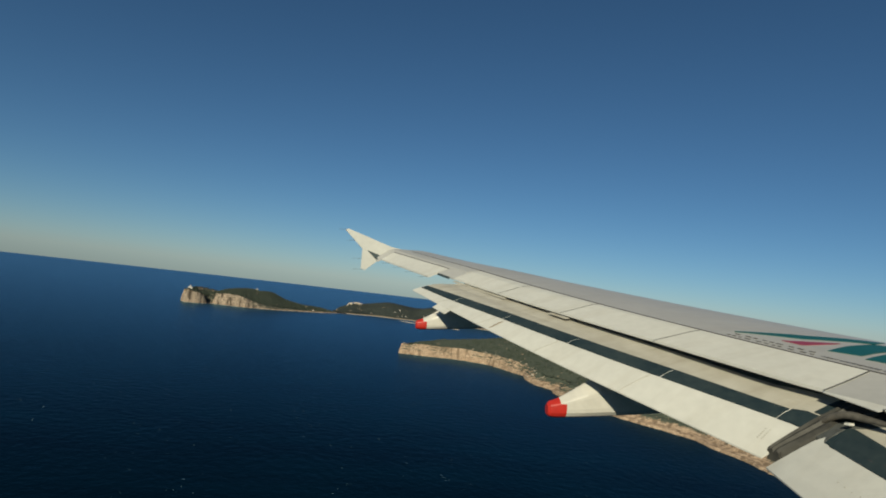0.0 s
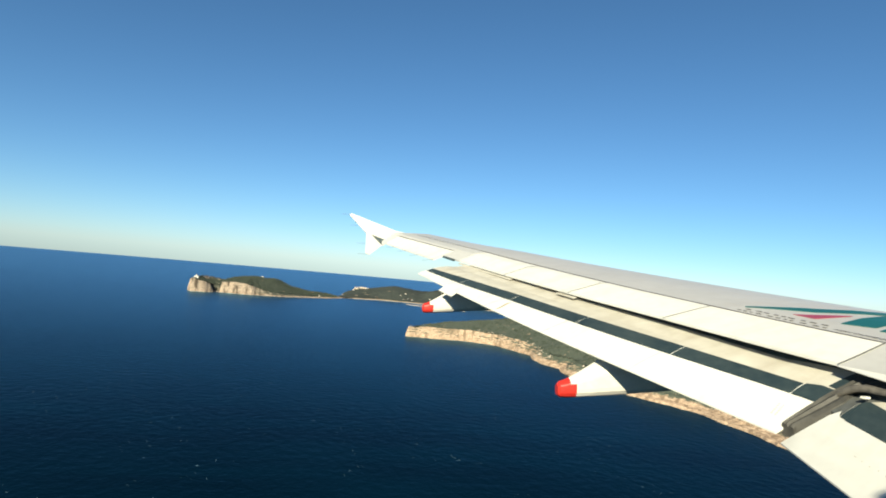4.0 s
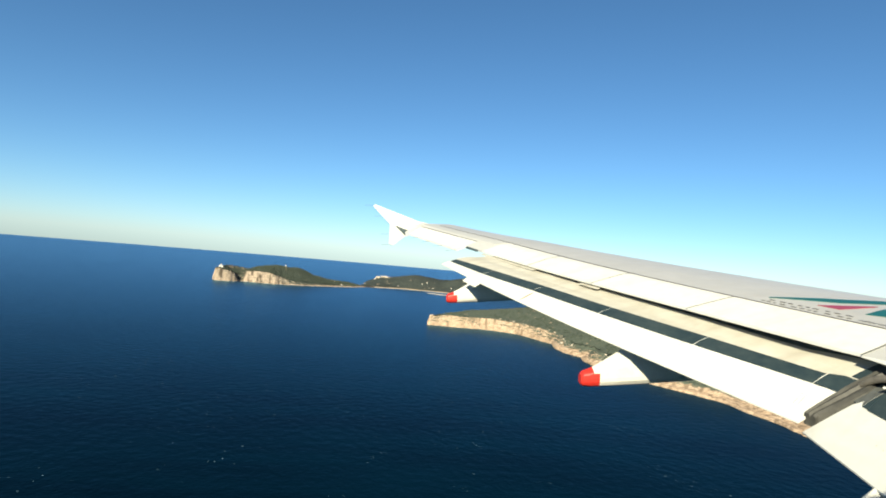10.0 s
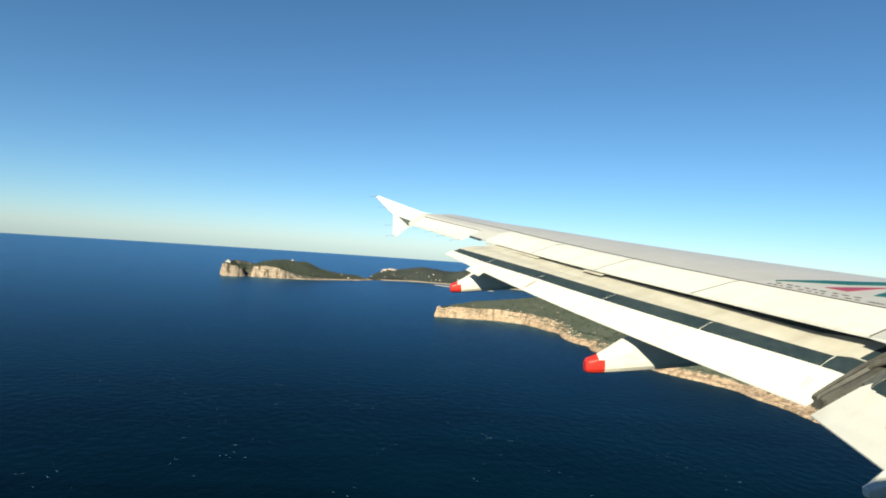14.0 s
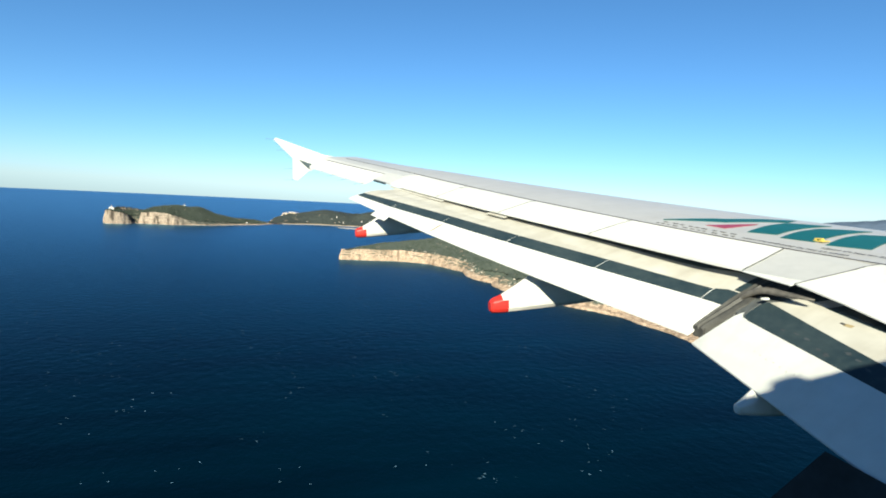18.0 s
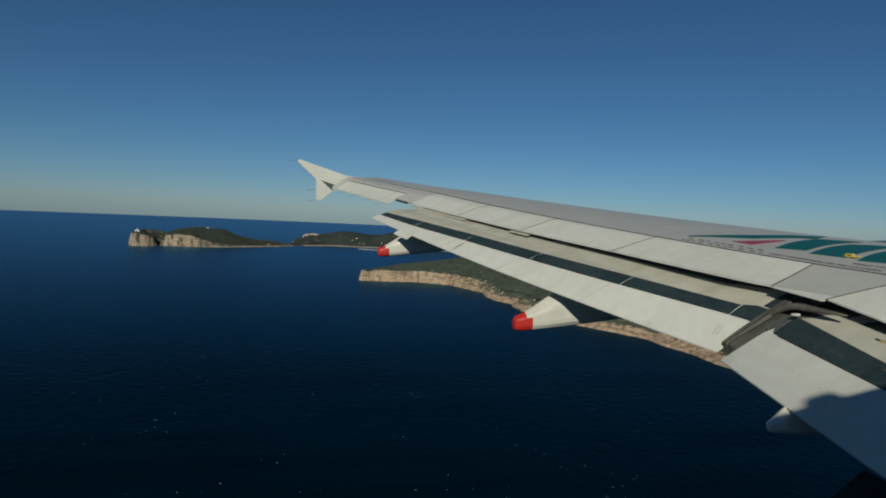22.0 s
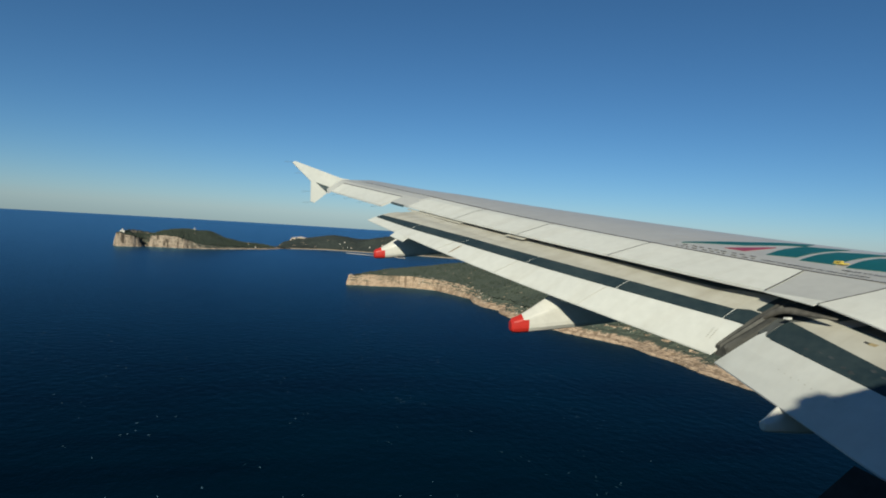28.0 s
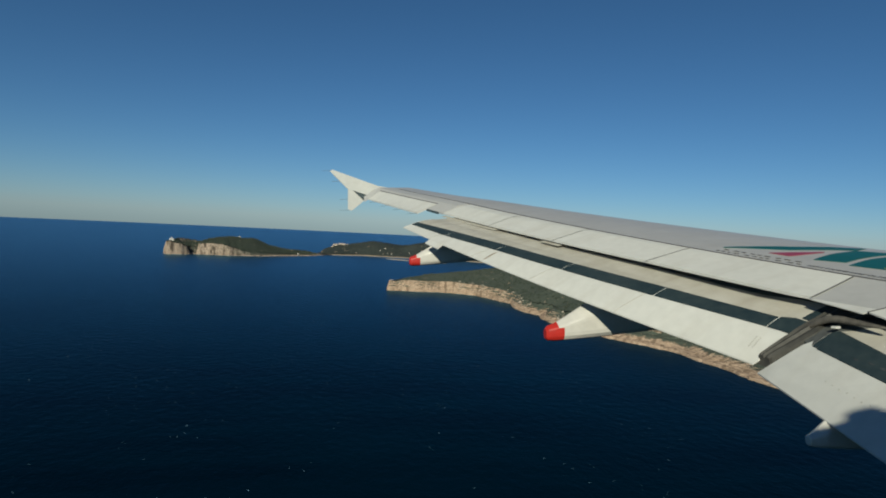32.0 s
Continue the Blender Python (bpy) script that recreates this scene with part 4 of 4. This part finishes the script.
# low sand spit off the bay's shore
rows = []
for i in range(40):
    k = i / 39
    x, y = -1660 + 100 * k + 3 * math.sin(9 * k), 198 + 148 * k
    w = 5.5 * math.sin(math.pi * min(max(k, 0.03), 0.97)) ** 0.5 + 1.2 * float(value_noise(np.array([k * 11.0]), np.array([2.0]), 3)[0])
    rows.append([(x + 0.82 * w * a, y + 0.57 * w * a, h) for a, h in ((1, 0.05), (0.6, 0.7), (0, 1.1 + 0.5 * math.sin(7 * k)), (-0.6, 0.8), (-1, 0.05))])
v, f = slab(rows, 0.5)
tagged(mesh_object("sand_spit", v, f, SAND, smooth=True), "low pale sand spit off the bay's shore", "beach", kind="structure")


# ---- scrub and boulders on the headland ----
def scatter(name, points, sizes, mat, seed, label, category, flat=0.7):
    """Many small uneven clumps in one mesh."""
    rnd = np.random.RandomState(seed)
    base = np.array([(0, 0, 1), (1, 0, 0.15), (0.3, 0.95, 0.1), (-0.8, 0.6, 0.2), (-0.8, -0.6, 0.1), (0.3, -0.95, 0.2), (0, 0, -0.6)])
    tris = [(0, 1, 2), (0, 2, 3), (0, 3, 4), (0, 4, 5), (0, 5, 1)]
    vs, fs = [], []
    for k, (p, size) in enumerate(zip(points, sizes)):
        a = rnd.rand() * 6.28
        q = base * (size * (0.7 + 0.6 * rnd.rand(7, 1)))
        q[:, 2] *= flat
        x, y = q[:, 0] * math.cos(a) - q[:, 1] * math.sin(a), q[:, 0] * math.sin(a) + q[:, 1] * math.cos(a)
        vs.append(np.column_stack([x + p[0], y + p[1], q[:, 2] + p[2]]))
        fs += [tuple(i + 7 * k for i in t) for t in tris]
    me = bpy.data.meshes.new(name)
    me.from_pydata(np.concatenate(vs).tolist(), [], fs)
    me.materials.append(mat)
    return tagged(new(name, me), label, category, kind="stuff")


BUSH = material("dark_green_scrub", (0.058, 0.070, 0.051), 0.9, vary=0.25, big=0.05, small=0.8, tint=(0.036, 0.046, 0.033), spec=0.1)
ROCK = material("pale_limestone", (0.47, 0.41, 0.335), 0.9, vary=0.15, big=0.1, small=1.0, tint=(0.33, 0.28, 0.22), spec=0.1)
rnd = np.random.RandomState(8)
near_v = head_v[(head_v[:, 1] < 900)]
pick = near_v[rnd.randint(0, len(near_v), 16000)] + np.column_stack([rnd.uniform(-2, 2, 16000), rnd.uniform(-2, 2, 16000), np.zeros(16000)])
pick = pick[fbm(pick[:, 0], pick[:, 1], 30, 77) > 0.44]
scatter("scrub", pick, rnd.uniform(0.7, 2.0, len(pick)), BUSH, 3, "low dark green maquis scrub", "scrub")
k = rnd.randint(0, len(head_c), 8500)
c = head_c[k]
into = c[:, 3] * rnd.uniform(0.2, 1.2, len(c)) + rnd.exponential(4.5, len(c))
pts = np.column_stack([c[:, :2] + head_n[k] * into[:, None], np.minimum(c[:, 2] * np.minimum(into / np.maximum(c[:, 3], 1), 1.0), c[:, 2])])
pts = pts[(c[:, 1] < 800) & (c[:, 0] > -905) & (fbm(c[:, 0], c[:, 1], 30, 41) > 0.45)]
scatter("boulders", pts, 0.3 + rnd.exponential(0.5, len(pts)), ROCK, 5, "tan limestone boulders along the cliff edge", "rocks", 0.8)
a, r = rnd.uniform(0, 6.28, 60), 14 * np.sqrt(rnd.rand(60))
ox, oy = -1872 + r * np.cos(a), 70 + 1.6 * r * np.sin(a)
oz = np.array([main_v[((main_v[:, 0] - x) ** 2 + (main_v[:, 1] - y) ** 2).argmin(), 2] for x, y in zip(ox, oy)])
scatter("rock_outcrop", np.column_stack([ox, oy, oz + 1]), rnd.uniform(2, 4.5, 60), ROCK, 9, "pale bare limestone knoll above the bay", "rocks", 1.1)
pick = cape_v[rnd.randint(0, len(cape_v), 5000)]
scatter("scrub", pick, rnd.uniform(1.0, 2.4, len(pick)), BUSH, 6, "low dark green maquis scrub", "scrub")

# ---- whitecaps ----
FOAM = material("white_foam", (0.20, 0.37, 0.50), 0.8, vary=0.05, big=1, small=5)
vs, fs = [], []
for k in range(2400):
    if k % 4 == 0:
        cx, cy = rnd.uniform(-1000, -60), rnd.uniform(-650, 235)
    spread = 3 + abs(cx) / 60
    x, y = cx + rnd.normal(0, spread), cy + rnd.normal(0, spread)
    if x > -50 or y > 240 or (x < -480 + 0.4 * y and rnd.rand() < 0.5):
        continue
    L, W = rnd.uniform(0.12, 0.65) * (1 + abs(x) / 600), rnd.uniform(0.04, 0.12) * (1 + abs(x) / 400)
    a = rnd.normal(1.2, 0.3)
    ring = []
    for j in range(7):
        t, r = 2 * math.pi * j / 7, rnd.uniform(0.5, 1.1)
        u, w = L * r * math.cos(t), W * r * math.sin(t)
        ring.append((x + u * math.cos(a) - w * math.sin(a), y + u * math.sin(a) + w * math.cos(a), 0.08))
    fs.append(tuple(range(len(vs), len(vs) + 7)))
    vs += ring
me = bpy.data.meshes.new("whitecaps")
me.from_pydata(vs, [], fs)
me.materials.append(FOAM)
tagged(new("whitecaps", me), "scattered small white wave crests", "foam", kind="stuff")

# ---- buildings ----
PLASTER = material("white_plaster", (0.502, 0.479, 0.433), 0.8, vary=0.06, big=0.2, small=2)
ROOF = material("clay_roof", (0.266, 0.122, 0.068), 0.85, vary=0.15, big=0.3, small=2)
GLASS = material("dark_window", (0.03, 0.04, 0.05), 0.2, vary=0.1)


def box(x, y, z, hx, hy, h, turn=0.0):
    c, s = math.cos(turn), math.sin(turn)
    vs = [(x + a * hx * c - b * hy * s, y + a * hx * s + b * hy * c, z + e) for e in (0, h) for a, b in ((-1, -1), (1, -1), (1, 1), (-1, 1))]
    return vs, [(0, 1, 2, 3), (4, 5, 6, 7), (0, 1, 5, 4), (1, 2, 6, 5), (2, 3, 7, 6), (3, 0, 4, 7)]


def ground_at(v, x, y):
    return float(v[((v[:, 0] - x) ** 2 + (v[:, 1] - y) ** 2).argmin(), 2])


def house(x, y, z, hx, hy, h, turn, label, name="house"):
    home = tagged(new(name), label, "house", group="houses by the bay")
    home.matrix_world = pose(x, y, z, 0, 0, math.degrees(turn))
    v, f = box(0, 0, -1.5, hx, hy, h + 1.5)
    part("wall", v, f, PLASTER, home)
    r = h + 0.45 * hy
    v = [(-hx * 1.06, -hy * 1.1, h - 0.1), (hx * 1.06, -hy * 1.1, h - 0.1), (hx * 1.06, hy * 1.1, h - 0.1), (-hx * 1.06, hy * 1.1, h - 0.1), (-hx * 1.06, 0, r), (hx * 1.06, 0, r)]
    part("roof", v, [(0, 1, 2, 3), (0, 1, 5, 4), (2, 3, 4, 5), (1, 2, 5), (3, 0, 4)], ROOF, home)
    for k in (-0.55, 0.0, 0.55):
        v, f = box(k * hx, -hy - 0.01, h * 0.4, hx * 0.12, 0.03, h * 0.3)
        part("window", v, f, GLASS, home)
    return home


# lighthouse on the cape's bluff
lx, ly = -1514, -328
lz = ground_at(cape_v, lx, ly)
light = tagged(new("lighthouse"), "small white lighthouse on the cape's top", "lighthouse")
light.matrix_world = pose(lx, ly, lz)
v, f = box(0, 0, -2, 3.2, 5.0, 5.5)
part("keeper_house", v, f, PLASTER, light)
v, f = loft([[(r * math.cos(t), r * math.sin(t), z) for t in span(0, 2 * math.pi, 13)[:-1]] for r, z in ((1.7, -1), (1.4, 6.5), (1.9, 6.6), (1.9, 7.0), (1.2, 7.05))])
part("tower", v, f, PLASTER, light)
v, f = loft([[(r * math.cos(t), r * math.sin(t), z) for t in span(0, 2 * math.pi, 13)[:-1]] for r, z in ((1.0, 7.0), (1.0, 8.2), (0.7, 8.8), (0.1, 9.1))])
part("lantern", v, f, GLASS, light)
# mast station on the hill
hx, hy_ = -1612, -188
hz = ground_at(cape_v, hx, hy_)
station = tagged(new("hilltop_station"), "small pale station building with a mast on the hilltop", "building")
station.matrix_world = pose(hx, hy_, hz)
v, f = box(0, 0, -1, 2.5, 3.0, 3.6)
part("wall", v, f, PLASTER, station)
v, f = rod((0, 0, 2), (0, 0, 6.5), 0.5)
part("mast", v, f, PLASTER, station)
rnd = np.random.RandomState(21)
for k in range(44):
    i = sel[int(len(sel) * (0.04 + 0.55 * rnd.rand()))]
    d = rnd.uniform(14, 60)
    x, y = main_c[i, :2] + main_n[i] * d
    house(x, y, ground_at(main_v, x, y), rnd.uniform(0.9, 2.2), rnd.uniform(0.8, 1.3), rnd.uniform(0.8, 1.6), rnd.uniform(1.2, 1.9), "pale house with a clay roof near the shore")
for x, y in ((-1640, -40), (-1655, -60), (-1880, 95)):
    v = cape_v if x > -1700 else main_v
    house(x, y, ground_at(v, x, y), 1.8, 1.2, 1.4, 1.4, "pale house with a clay roof near the shore")
